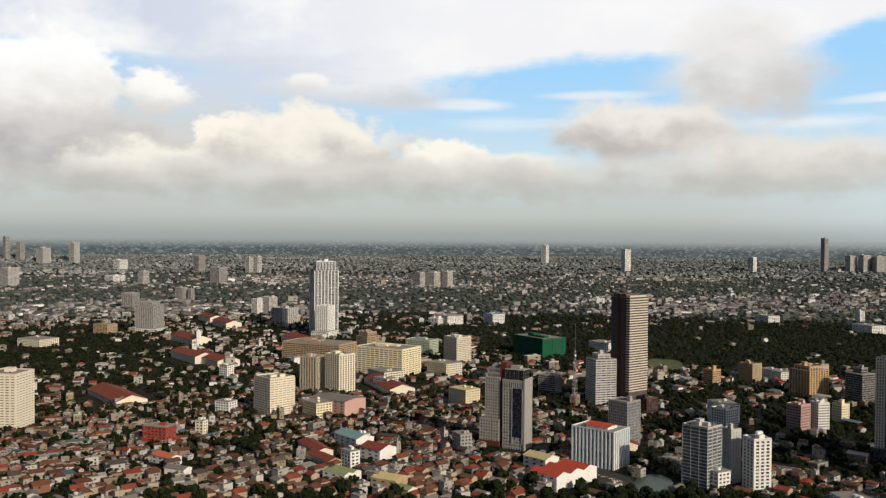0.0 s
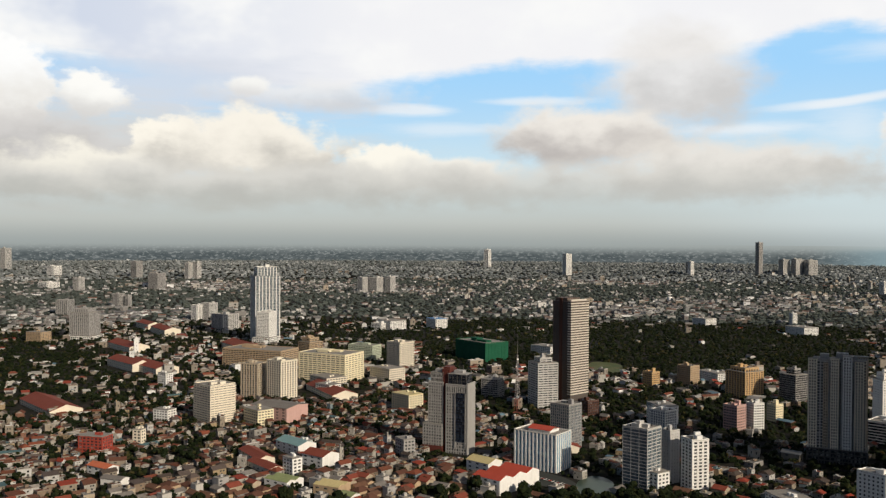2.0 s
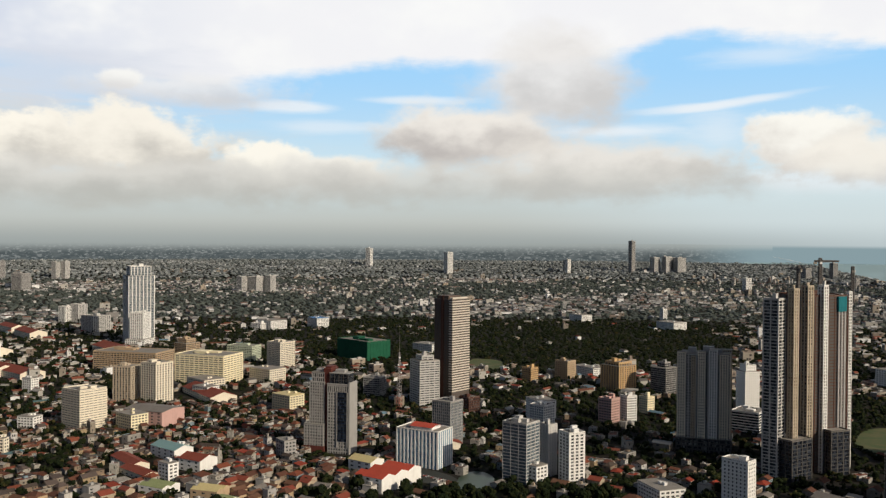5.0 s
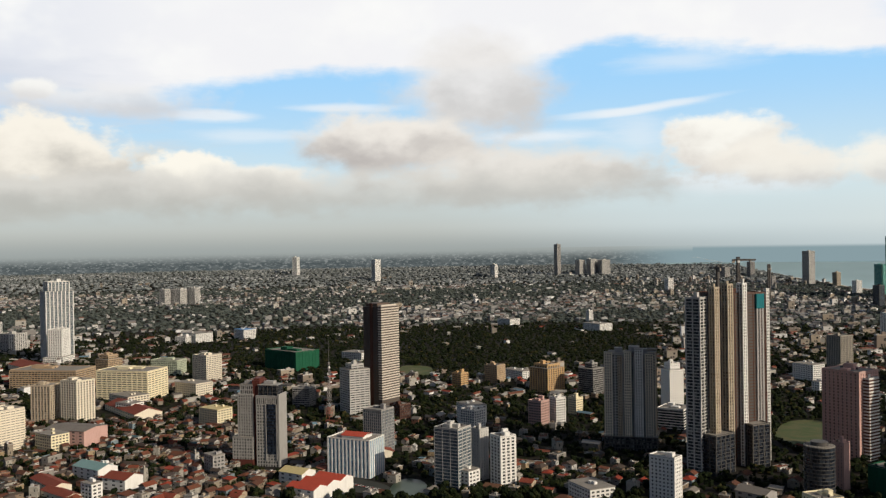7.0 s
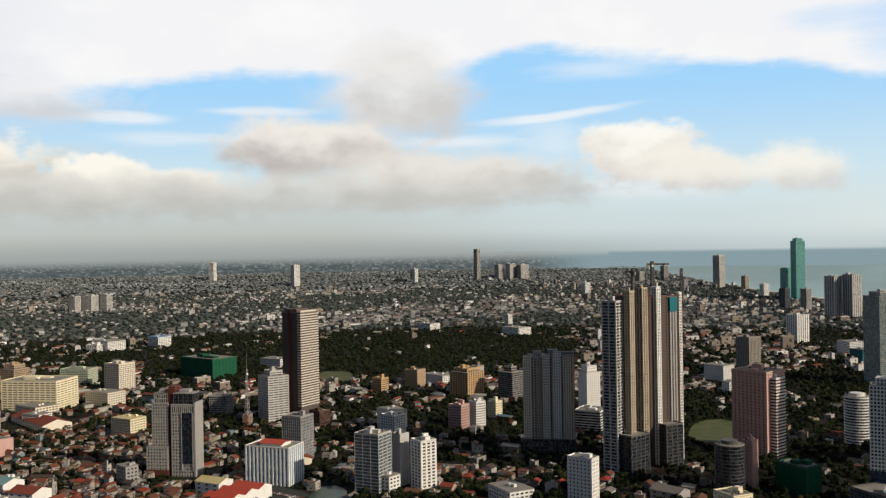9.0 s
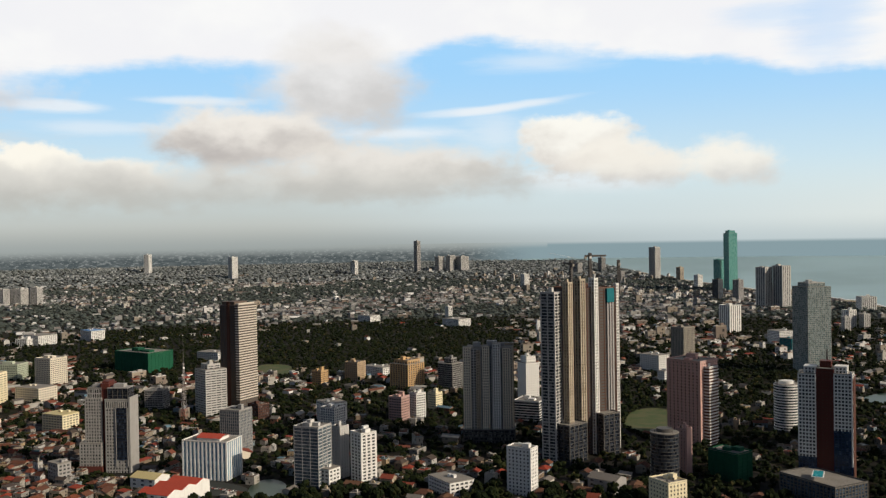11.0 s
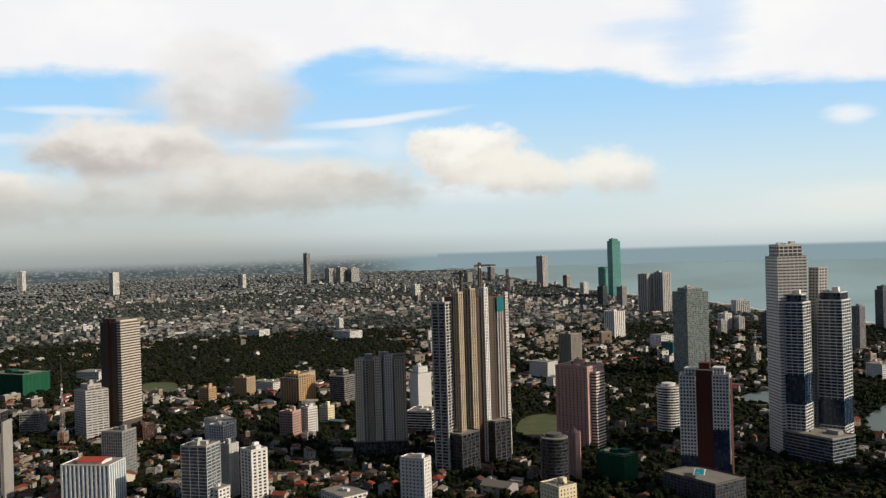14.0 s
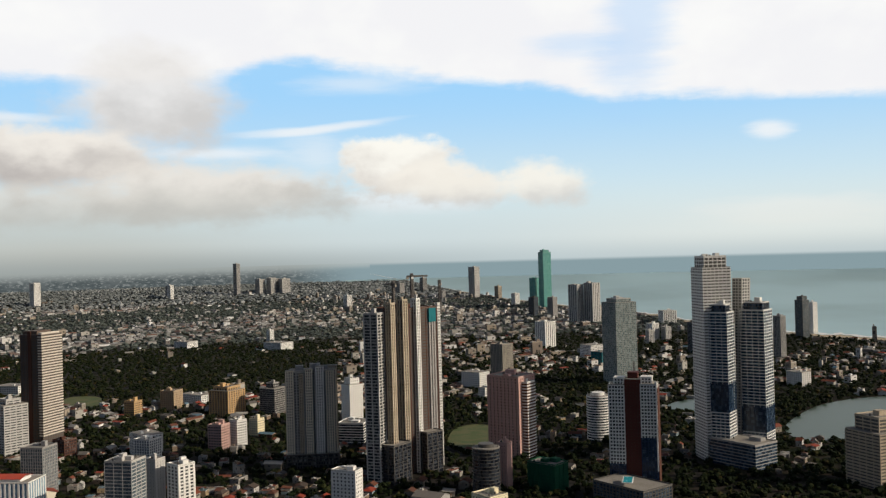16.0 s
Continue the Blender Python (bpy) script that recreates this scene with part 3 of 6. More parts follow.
def storeys(root, w, d, z0, z1, storey=3.3, band=0.4, module=4.0, pier=0.25, proud=0.35, wall=WHITE, glass=GLASS, piers=None, cx=0.0, cy=0.0, slab=0.0, blank=()):
    """Walls with real openings: a glazed core, a band at every floor, and upright piers between the windows. slab: balcony floors that stand further out.
    blank: sides (0 front, 1 right, 2 back, 3 left) closed by a plain wall."""
    n = max(1, round((z1 - z0) / storey))
    st = (z1 - z0) / n
    o = Matrix.Translation((cx, cy, 0))
    near = math.hypot(root.matrix_world.translation.x, root.matrix_world.translation.y) < 1500
    part("core", brick_of(cx - w / 2 + proud, cy - d / 2 + proud, z0, cx + w / 2 - proud, cy + d / 2 - proud, z1 - 0.02), glass, root)
    if band > 0 and near:
        me = finish(brick_of(-w / 2, -d / 2, 0, w / 2, d / 2, st * band), "floor_band", wall)
        for i in range(n):
            part("floor_band", me, wall, root, at=o @ Matrix.Translation((0, 0, z0 + i * st + st * (1 - band))))
    elif band > 0:
        bm = bmesh.new()
        for i in range(n):
            z = z0 + i * st + st * (1 - band)
            box(bm, cx - w / 2, cy - d / 2, z, cx + w / 2, cy + d / 2, z + st * band)
        tagged(part("facade", bm, wall, root), kind="stuff")
    if slab > 0:
        me = finish(brick_of(-w / 2 - slab, -d / 2 - slab, 0, w / 2 + slab, d / 2 + slab, 0.30), "balcony_slab", wall)
        rail = bmesh.new()
        for a, b, c, e in ((-w / 2 - slab, -d / 2 - slab, w / 2 + slab, -d / 2 - slab + 0.12), (w / 2 + slab - 0.12, -d / 2 - slab + 0.12, w / 2 + slab, d / 2 + slab)):
            box(rail, a, b, 0.302, c, e, 0.95)
        rail = finish(rail, "balcony_rail", wall)
        for i in range(n):
            s = part("balcony_slab", me, wall, root, at=o @ Matrix.Translation((0, 0, z0 + i * st)))
            part("balcony_rail", rail, wall, s)
    if pier > 0:
        out = 0.07
        rear = bmesh.new()
        for length, depth, swap in ((w, d, False), (d, w, True)):
            k = max(2, round(length / module))
            wide = length / k * pier
            p = (-wide / 2, -depth / 2 - out, wide / 2, -depth / 2 + proud + 0.1) if not swap else (depth / 2 - proud - 0.1, -wide / 2, depth / 2 + out, wide / 2)
            me = finish(brick_of(p[0], p[1], z0, p[2], p[3], z1 - 0.05), "pier", piers or wall) if near else None
            for i in range(k + 1):
                u = -length / 2 + wide / 2 + (length - wide) * i / k
                ux, uy = (0, u) if swap else (u, 0)
                if near:
                    part("pier", me, wall, root, at=o @ Matrix.Translation((ux, uy, 0)))
                else:
                    box(rear, cx + ux + p[0], cy + uy + p[1], z0, cx + ux + p[2], cy + uy + p[3], z1 - 0.05)
                box(rear, cx + ux - p[2], cy + uy - p[3], z0, cx + ux - p[0], cy + uy - p[1], z1 - 0.05)
        tagged(part("rear_facade", rear, piers or wall, root), kind="stuff")
    for s in blank:
        t = 0.16
        a = {0: (-w / 2 - t, -d / 2 - t, w / 2 + t, -d / 2 + proud), 1: (w / 2 - proud, -d / 2 - t, w / 2 + t, d / 2 + t), 2: (-w / 2 - t, d / 2 - proud, w / 2 + t, d / 2 + t), 3: (-w / 2 - t, -d / 2 - t, -w / 2 + proud, d / 2 + t)}[s]
        part("plain_wall", brick_of(cx + a[0], cy + a[1], z0, cx + a[2], cy + a[3], z1 + 0.1), wall, root)


def block(name, label, category, x, y, turn, w, d, h, wall=WHITE, glass=GLASS, storey=3.3, band=0.4, module=4.0, pier=0.25, piers=None, slab=0.0, busy=2, podium=None, group="", blank=(), crown=None, proud=0.35, net=None, shed=None):
    """An ordinary many-storeyed building."""
    root = site(name, label, category, x, y, turn, math.hypot(w, d) / 2 + 3, group)
    z0 = 0.0
    if podium:
        pw, pd, ph, pm = podium
        storeys(root, w * pw, d * pd, 0, ph, 4.0, 0.45, 5.0, 0.25, wall=pm)
        part("podium_roof", brick_of(-w * pw / 2 - 0.2, -d * pd / 2 - 0.2, ph, w * pw / 2 + 0.2, d * pd / 2 + 0.2, ph + 0.4), ROOFSLAB, root)
        z0 = ph + 0.4
    top = h - (crown[1] if crown else 0)
    storeys(root, w, d, z0, top, storey, band, module, pier, wall=wall, glass=glass, piers=piers, slab=slab, blank=blank, proud=proud)
    if crown:
        k, ch = crown
        part("roof_terrace", brick_of(-w / 2 - 0.2, -d / 2 - 0.2, top, w / 2 + 0.2, d / 2 + 0.2, top + 0.4), ROOFSLAB, root)
        storeys(root, w * k, d * k, top + 0.4, h, storey, band, module, pier, wall=wall, glass=glass, piers=piers)
        rooftop(root, w * k, d * k, h, wall, name + str(round(x)), busy)
    else:
        rooftop(root, w, d, h, wall, name + str(round(x)), busy)
    if shed:
        bm = bmesh.new()
        box(bm, -w * 0.22, -d * 0.3, h + 0.3, w * 0.28, d * 0.3, h + 3.0)
        part("roof_room", bm, WHITE, root)
        bm = bmesh.new()
        gable(bm, -w * 0.22, -d * 0.3, w * 0.28, d * 0.3, h + 3.02, 2.6, 1.0)
        part("shed_roof", bm, shed, root, "bright red sheet roof")
    if net:
        part("scaffold_net", frame_of(w, d, top - net[0], top + 1.5, 0.6), net[1], root, "teal scaffold net round the top floors")
    return root


def round_block(name, label, category, x, y, r, h, wall=WHITE, glass=GLASS, storey=3.4, band=0.45, seg=28):
    """A round tower: a glazed drum with a ring at every floor."""
    root = site(name, label, category, x, y, 0, r + 3)
    n = round(h / storey)
    st = h / n

    def drum(rad, z0, z1):
        bm = bmesh.new()
        bmesh.ops.create_cone(bm, cap_ends=True, segments=seg, radius1=rad, radius2=rad, depth=z1 - z0, matrix=Matrix.Translation((0, 0, (z0 + z1) / 2)))
        return bm

    part("core", drum(r - 0.5, 0, h), glass, root)
    me = finish(drum(r, 0, st * band), "floor_ring", wall)
    for i in range(n):
        part("floor_ring", me, wall, root, at=Matrix.Translation((0, 0, i * st + st * (1 - band))))
    part("roof", drum(r * 0.98, h, h + 0.6), ROOFSLAB, root)
    part("roof_drum", drum(r * 0.55, h + 0.6, h + 4.0), wall, root)
    bm = bmesh.new()
    for i in range(8):
        a = i * math.pi / 4
        bmesh.ops.create_cone(bm, cap_ends=True, segments=6, radius1=0.25, radius2=0.2, depth=3.0, matrix=Matrix.Translation((math.cos(a) * r * 0.85, math.sin(a) * r * 0.85, h + 2.0)))
    part("roof_rail_posts", bm, wall, root)
    return root


def gable(bm, x0, y0, x1, y1, z, rise, over=0.6, thick=0.25):
    """A pitched roof of two slabs along x, with its gable ends filled."""
    ym = (y0 + y1) / 2
    a, b = x0 - over, x1 + over
    for s in (-1, 1):
        ye = (y0 - over) if s < 0 else (y1 + over)
        ze = z - over * rise / ((y1 - y0) / 2)
        v = [bm.verts.new(p) for p in ((a, ye, ze), (b, ye, ze), (b, ym, z + rise), (a, ym, z + rise), (a, ye, ze + thick), (b, ye, ze + thick), (b, ym, z + rise + thick), (a, ym, z + rise + thick))]
        for f in ((3, 2, 1, 0), (4, 5, 6, 7), (0, 1, 5, 4), (1, 2, 6, 5), (2, 3, 7, 6), (3, 0, 4, 7)):
            bm.faces.new([v[i] for i in f] if s < 0 else [v[i] for i in reversed(f)])


def hall(name, label, category, x, y, turn, w, d, h, roof=REDROOF, wall=WHITE, bays=1, rise=None, group="", windows=True):
    """A low building under one or more pitched roofs."""
    root = site(name, label, category, x, y, turn, math.hypot(w, d) / 2, group)
    bm = bmesh.new()
    box(bm, -w / 2, -d / 2, 0, w / 2, d / 2, h)
    bd = d / bays
    rise = rise or bd * 0.17
    for i in range(bays):
        y0 = -d / 2 + i * bd
        for xe, flip in ((-w / 2, 0), (w / 2, 1)):
            v = [bm.verts.new(p) for p in ((xe, y0, h), (xe, y0 + bd, h), (xe, y0 + bd / 2, h + rise))]
            bm.faces.new(v if flip else v[::-1])
    part("wall", bm, wall, root)
    for i in range(bays):
        bm = bmesh.new()
        y0 = -d / 2 + i * bd
        gable(bm, -w / 2, y0, w / 2, y0 + bd, h, rise, 0.7 if bays == 1 else 0.05)
        part("roof", bm, roof, root)
    if windows:
        n = max(2, int(w / 9))
        fl = max(1, int(h / 3.4))
        me = finish(brick_of(-1.7, -0.06, 0, 1.7, 0.06, 1.5), "window", GLASS)
        for k in range(fl):
            for i in range(n):
                u = -w / 2 + w * (i + 0.5) / n
                for s in (-1, 1):
                    part("window", me, GLASS, root, at=Matrix.Translation((u, s * (d / 2 + 0.02), 1.0 + k * h / fl)))
    return root


def flat_block(name, label, category, x, y, turn, w, d, h, wall=WHITE, roof=None, band=0.5, module=5.0, pier=0.3, group=""):
    """A low building with a flat roof."""
    root = site(name, label, category, x, y, turn, math.hypot(w, d) / 2, group)
    storeys(root, w, d, 0, h, 3.4, band, module, pier, wall=wall)
    part("roof", brick_of(-w / 2 - 0.5, -d / 2 - 0.5, h, w / 2 + 0.5, d / 2 + 0.5, h + 0.5), roof or ROOFSLAB, root)
    rnd = random.Random(name + str(round(x)))
    for i in range(2):
        u, v = rnd.uniform(-0.3, 0.3) * w, rnd.uniform(-0.3, 0.3) * d
        part("stair_head", brick_of(u - 2, v - 1.6, h + 0.5, u + 2, v + 1.6, h + 3.0), wall, root)
    return root


def lattice(bm, p0, p1, w0, w1, step, t):
    """A square lattice mast between two points on one upright line, or along x."""
    axis = (p1 - p0)
    length = axis.length
    q = axis.to_track_quat("Z", "Y").to_matrix().to_4x4()
    base = Matrix.Translation(p0) @ q
    n = max(2, int(length / step))

    def bar(a, b):
        v = b - a
        m = base @ Matrix.Translation((a + b) / 2) @ v.to_track_quat("Z", "Y").to_matrix().to_4x4()
        bmesh.ops.create_cone(bm, cap_ends=False, segments=4, radius1=t, radius2=t, depth=v.length, matrix=m)

    def corner(i, k):
        f = i / n
        w = (w0 + (w1 - w0) * f) / 2
        sx, sy = ((-1, -1), (1, -1), (1, 1), (-1, 1))[k % 4]
        return Vector((sx * w, sy * w, length * f))

    for i in range(n):
        for k in range(4):
            bar(corner(i, k), corner(i + 1, k))
            bar(corner(i, k), corner(i + 1, k + 1))
            bar(corner(i + 1, k), corner(i + 1, k + 1))


def tower_crane(x, y, z, height, jib, turn):
    root = new("tower_crane")
    root.matrix_world = pose(x, y, z, 0, 0, turn)
    tagged(root, "dark lattice tower crane on a building under construction", "crane", "cranes on the unfinished tower")
    bm = bmesh.new()
    lattice(bm, Vector((0, 0, 0)), Vector((0, 0, height)), 2.4, 2.4, 2.6, 0.6)
    part("mast", bm, STEEL, root)
    bm = bmesh.new()
    lattice(bm, Vector((0, 0, height - 3)), Vector((jib, 0, height - 3)), 1.8, 1.2, 2.6, 0.4)
    part("jib", bm, STEEL, root)
    bm = bmesh.new()
    lattice(bm, Vector((0, 0, height - 3)), Vector((-jib * 0.3, 0, height - 3)), 1.8, 1.5, 2.6, 0.4)
    part("counter_jib", bm, STEEL, root)
    part("counterweight", brick_of(-jib * 0.3 - 1, -1, height - 6, -jib * 0.3 + 2, 1, height - 3.6), CONCRETE, root)
    part("cab", brick_of(-1.2, -2.6, height - 6, 1.2, -1.1, height - 3.6), WHITE, root)
    return root


def glass_twin(name, label, category, x, y, turn, w, d, h, lo, hi):
    """One of the two gridded glass towers: dark blue foot, white floor lines and posts above, a glazed crown."""
    root = site(name, label, category, x, y, turn, math.hypot(w, d) / 2 + 3, "glass twin towers")
    storeys(root, w, d, 0, h * lo, 3.5, 0.32, 5.0, 0.1, wall=WHITE, glass=BLUEGLASS)
    storeys(root, w, d, h * lo, h * hi, 3.5, 0.06, 5.0, 0.05, wall=NAVY, glass=BLUEGLASS)
    storeys(root, w, d, h * hi, h * 0.955, 3.5, 0.26, 6.5, 0.06, wall=WHITE, glass=BLUEGLASS)
    part("roof_terrace", brick_of(-w / 2 - 0.3, -d / 2 - 0.3, h * 0.955, w / 2 + 0.3, d / 2 + 0.3, h * 0.955 + 0.6), WHITE, root)
    storeys(root, w * 0.86, d * 0.8, h * 0.955 + 0.6, h, 4.0, 0.1, 4.0, 0.1, wall=DARKGREY, glass=BLUEGLASS)
    rooftop(root, w * 0.86, d * 0.8, h, WHITE, "twin" + str(round(x)), 2)
    return root


def office_pair(x, y, turn):
    """Two grey office shafts with small square windows on either side of a red-brown stair shaft; the nearer has a tall dark glass front."""
    root = site("office_tower", "pair of grey office shafts joined by a red-brown stair shaft", "office tower", x, y, turn, 34)
    # the further shaft and its low wing
    part("base", brick_of(-41.5, -11.4, 0, -16.5, 14, 7), MAROON, root)
    storeys(root, 24, 24, 7, 31, 3.4, 0.4, 3.4, 0.42, wall=MIDGREY, cx=-29, cy=1)
    part("wing_roof", brick_of(-41.2, -11.2, 31, -16.8, 13.2, 31.6), ROOFSLAB, root)
    storeys(root, 18.5, 20, 31.6, 78, 3.4, 0.4, 3.1, 0.42, wall=MIDGREY, cx=-26.5, cy=2)
    storeys(root, 15.5, 17, 78, 88, 5.0, 0.25, 2.6, 0.3, wall=GREY, cx=-26, cy=2.5)
    part("roof", brick_of(-34.2, -6.4, 88, -17.8, 11.4, 88.5), ROOFSLAB, root)
    part("plant_room", brick_of(-30, -2, 88.5, -22, 6, 91.5), GREY, root)
    # the stair shaft
    storeys(root, 9, 18, 0, 93, 3.4, 0.75, 4.5, 0.6, wall=MAROON, glass=BROWN, cx=-14.6, cy=3)
    part("stair_head", brick_of(-18, -4, 93, -11, 10, 95), MAROON, root)
    # the nearer shaft
    storeys(root, 26, 20, 0, 68, 3.4, 0.4, 3.2, 0.42, wall=MIDGREY)
    storeys(root, 26, 20, 68, 76, 8.0, 0.22, 2.4, 0.45, wall=MIDGREY)
    part("cornice", brick_of(-13.4, -10.4, 76, 13.4, 10.4, 77), MIDGREY, root)
    storeys(root, 22, 16, 77, 88, 3.6, 0.08, 5.5, 0.08, wall=DARKGREY, glass=DARKGLASS)
    part("roof", brick_of(-11.4, -8.4, 88, 11.4, 8.4, 88.8), MIDGREY, root)
    part("plant_room", brick_of(-6, -4, 88.8, 5, 5, 92), GREY, root)
    part("corner_fin", brick_of(12.6, -10.8, 0, 14.2, 10.6, 79), MIDGREY, root, "pale upright fin at the corner")
    glass = part("glass_front", brick_of(-0.8, -10.7, 14, 10.6, -9.9, 68), DARKGLASS, root, "tall dark blue glass front")
    for i in range(17):
        part("transom", brick_of(-0.8, -10.82, 14 + i * 3.3, 10.6, -10.66, 14.25 + i * 3.3), NAVY, glass)
    for u in (-1.6, 10.7):
        part("jamb", brick_of(u, -10.95, 7, u + 0.8, -9.9, 68), MIDGREY, root)
    for u, v, k in ((-26, 2, 6), (-8, 3, 5), (3, 2, 7)):
        bm = bmesh.new()
        bmesh.ops.create_cone(bm, cap_ends=True, segments=6, radius1=0.25, radius2=0.1, depth=k, matrix=Matrix.Translation((u, v, 91 + k / 2)))
        part("aerial", bm, STEEL, root)


def dark_tower(x, y, turn):
    """A dark brown apartment tower: banded shaded face, and a face of pale balconies round the corner."""
    root = site("apartment_tower", "tall dark brown apartment tower with pale balcony slabs", "apartment tower", x, y, turn, 28)
    w, d, h, st = 34.0, 40.0, 149.0, 3.6
    storeys(root, w, d, 0, h, st, 0.3, 4.8, 0.2, wall=UMBER, glass=DARKGREY)
    n = round(h / st)
    slab = bmesh.new()
    box(slab, w / 2 - 5.0, -d / 2 - 1.1, 0, w / 2 + 1.6, -d / 2 - 0.08, 0.7)
    box(slab, w / 2 + 0.08, -d / 2 - 0.08, 0, w / 2 + 1.6, d / 2 - 1.0, 0.7)
    slab = finish(slab, "balcony_slab", BALCONY)
    rail = bmesh.new()
    box(rail, w / 2 + 1.45, -d / 2 - 1.1, 0.704, w / 2 + 1.6, d / 2 - 1.0, 1.7)
    box(rail, w / 2 - 5.0, -d / 2 - 1.1, 0.704, w / 2 + 1.44, -d / 2 - 0.95, 1.7)
    rail = finish(rail, "balcony_rail", BALCONY)
    for i in range(4, n):
        part("balcony_rail", rail, BALCONY, part("balcony_slab", slab, BALCONY, root, at=Matrix.Translation((0, 0, i * h / n))))
    part("shaft", brick_of(-w / 2 + 13, -d / 2 - 0.7, 0, -w / 2 + 18, -d / 2 + 0.3, h + 5), BROWN, root, "plain dark brown shaft")
    part("roof", brick_of(-w / 2 - 0.2, -d / 2 - 0.2, h, w / 2 + 0.2, d / 2 + 0.2, h + 0.5), ROOFSLAB, root)
    part("lift_house", brick_of(-w / 2 + 4, -d / 2 + 0.5, h + 0.5, w / 2 - 7, d / 2 - 12, h + 5), UMBER, root)
    part("crown", brick_of(w / 2 - 6, -d / 2 + 2, h + 0.5, w / 2 - 0.5, d / 2 - 4, h + 2.6), BALCONY, root)
    for u, v, k in ((-6, 2, 4), (2, -6, 7), (5, 3, 3)):
        bm = bmesh.new()
        bmesh.ops.create_cone(bm, cap_ends=True, segments=6, radius1=0.3, radius2=0.12, depth=k, matrix=Matrix.Translation((u, v, h + 4.5 + k / 2)))
        part("aerial", bm, STEEL, root)


def ribbed_tower(x, y, turn):
    """A grey unfinished apartment tower: pale window bays standing out from darker recesses, over a dark podium."""
    root = site("apartment_tower", "grey unfinished apartment tower with pale ribbed window bays", "apartment tower", x, y, turn, 38)
    storeys(root, 60, 42, 0, 16, 4.0, 0.3, 6.0, 0.2, wall=DARKGREY)
    part("podium_roof", brick_of(-30.3, -21.3, 16, 30.3, 21.3, 16.5), ROOFSLAB, root)
    storeys(root, 52, 33, 16.5, 110, 3.2, 0.35, 4.3, 0.3, wall=LIGHTGREY, glass=GLASS)
    part("roof", brick_of(-26.2, -16.7, 110, 26.2, 16.7, 110.6), ROOFSLAB, root)
    for cx, wide, out, top, wall in ((-24.5, 9.0, 3.0, 112.0, CREAM), (-11.5, 5.0, 1.4, 108.0, WARM), (-2.5, 8.0, 3.6, 113.5, CREAM), (10.0, 9.0, 5.0, 116.0, WHITE), (21.5, 9.0, 2.2, 111.0, CREAM)):
        storeys(root, wide, out * 2 + 4, 16.5, top, 3.2, 0.45, 2.6, 0.42, wall=wall, cx=cx, cy=-16.5 + 2 - 0.2)
        part("bay_roof", brick_of(cx - wide / 2 - 0.2, -16.9 - out, top, cx + wide / 2 + 0.2, -14.5 + out, top + 0.5), ROOFSLAB, root)
    for cy, wide, out, top, wall in ((-8.0, 8.0, 2.4, 112.0, CREAM), (6.0, 9.0, 3.2, 114.0, WARM)):
        storeys(root, out * 2 + 4, wide, 16.5, top, 3.2, 0.4, 2.6, 0.4, wall=wall, cx=26 - 2 + 0.2, cy=cy)
        part("bay_roof", brick_of(22 - out, cy - wide / 2 - 0.2, top, 26.4 + out, cy + wide / 2 + 0.2, top + 0.5), ROOFSLAB, root)
    for u, v, a, b, k in ((-14, 2, 9, 8, 5), (4, 0, 12, 10, 7), (16, 4, 6, 6, 4)):
        part("lift_house", brick_of(u - a / 2, v - b / 2, 110.6, u + a / 2, v + b / 2, 110.6 + k), GREY, root)


def grid_tower(x, y, turn):
    """A white-gridded apartment tower with a red-brown middle, blue glass below and a brown flank."""
    root = site("apartment_tower", "white-gridded apartment tower with a red-brown middle shaft", "apartment tower", x, y, turn, 30)
    for cx, foot, top in ((-15.4, 32, 109), (15.4, 58, 110)):
        storeys(root, 15.6, 20, 0, foot, 3.3, 0.18, 3.1, 0.2, wall=NAVY, glass=BLUEGLASS, cx=cx)
        storeys(root, 15.6, 20, foot, top, 3.3, 0.4, 3.1, 0.34, wall=WHITE, glass=GLASS, cx=cx)
        part("roof", brick_of(cx - 8, -10.2, top, cx + 8, 10.2, top + 0.6), ROOFSLAB, root)
        storeys(root, 10.5, 13, top + 0.6, top + 6, 2.7, 0.4, 3.4, 0.4, wall=WHITE, cx=cx * 0.86, cy=1)
        part("crown", brick_of(cx * 0.86 - 5.6, -5.9, top + 6, cx * 0.86 + 5.6, 7.9, top + 6.6), WHITE, root)
        for u in (-6.8, 6.0):
            part("roof_pier", brick_of(cx + u, -9.9, top + 0.6, cx + u + 0.9, -9.0, top + 3.2), WHITE, root)
    storeys(root, 15.0, 18, 0, 114, 3.3, 0.62, 3.75, 0.45, wall=MAROON, glass=BROWN, cy=0.6)
    part("roof", brick_of(-7.7, -8.6, 114, 7.7, 9.8, 114.6), ROOFSLAB, root)
    storeys(root, 9.5, 11, 114.6, 120, 2.7, 0.6, 3.4, 0.5, wall=MAROON, glass=BROWN, cy=1.5)
    part("crown", brick_of(-5.2, -4.5, 120, 5.2, 7.5, 120.6), MAROON, root)
    part("corner_strip", brick_of(22.3, -10.6, 26, 23.6, -9.2, 112), WHITE, root, "bright white corner strip")
    part("flank", brick_of(23.22, -9.1, 0, 24.2, 10.2, 106), BROWN, root, "plain brown flank wall")
    bm = bmesh.new()
    lattice(bm, Vector((1, 2, 120.6)), Vector((1, 2, 131)), 1.6, 0.8, 2.2, 0.18)
    part("aerial", bm, STEEL, root)


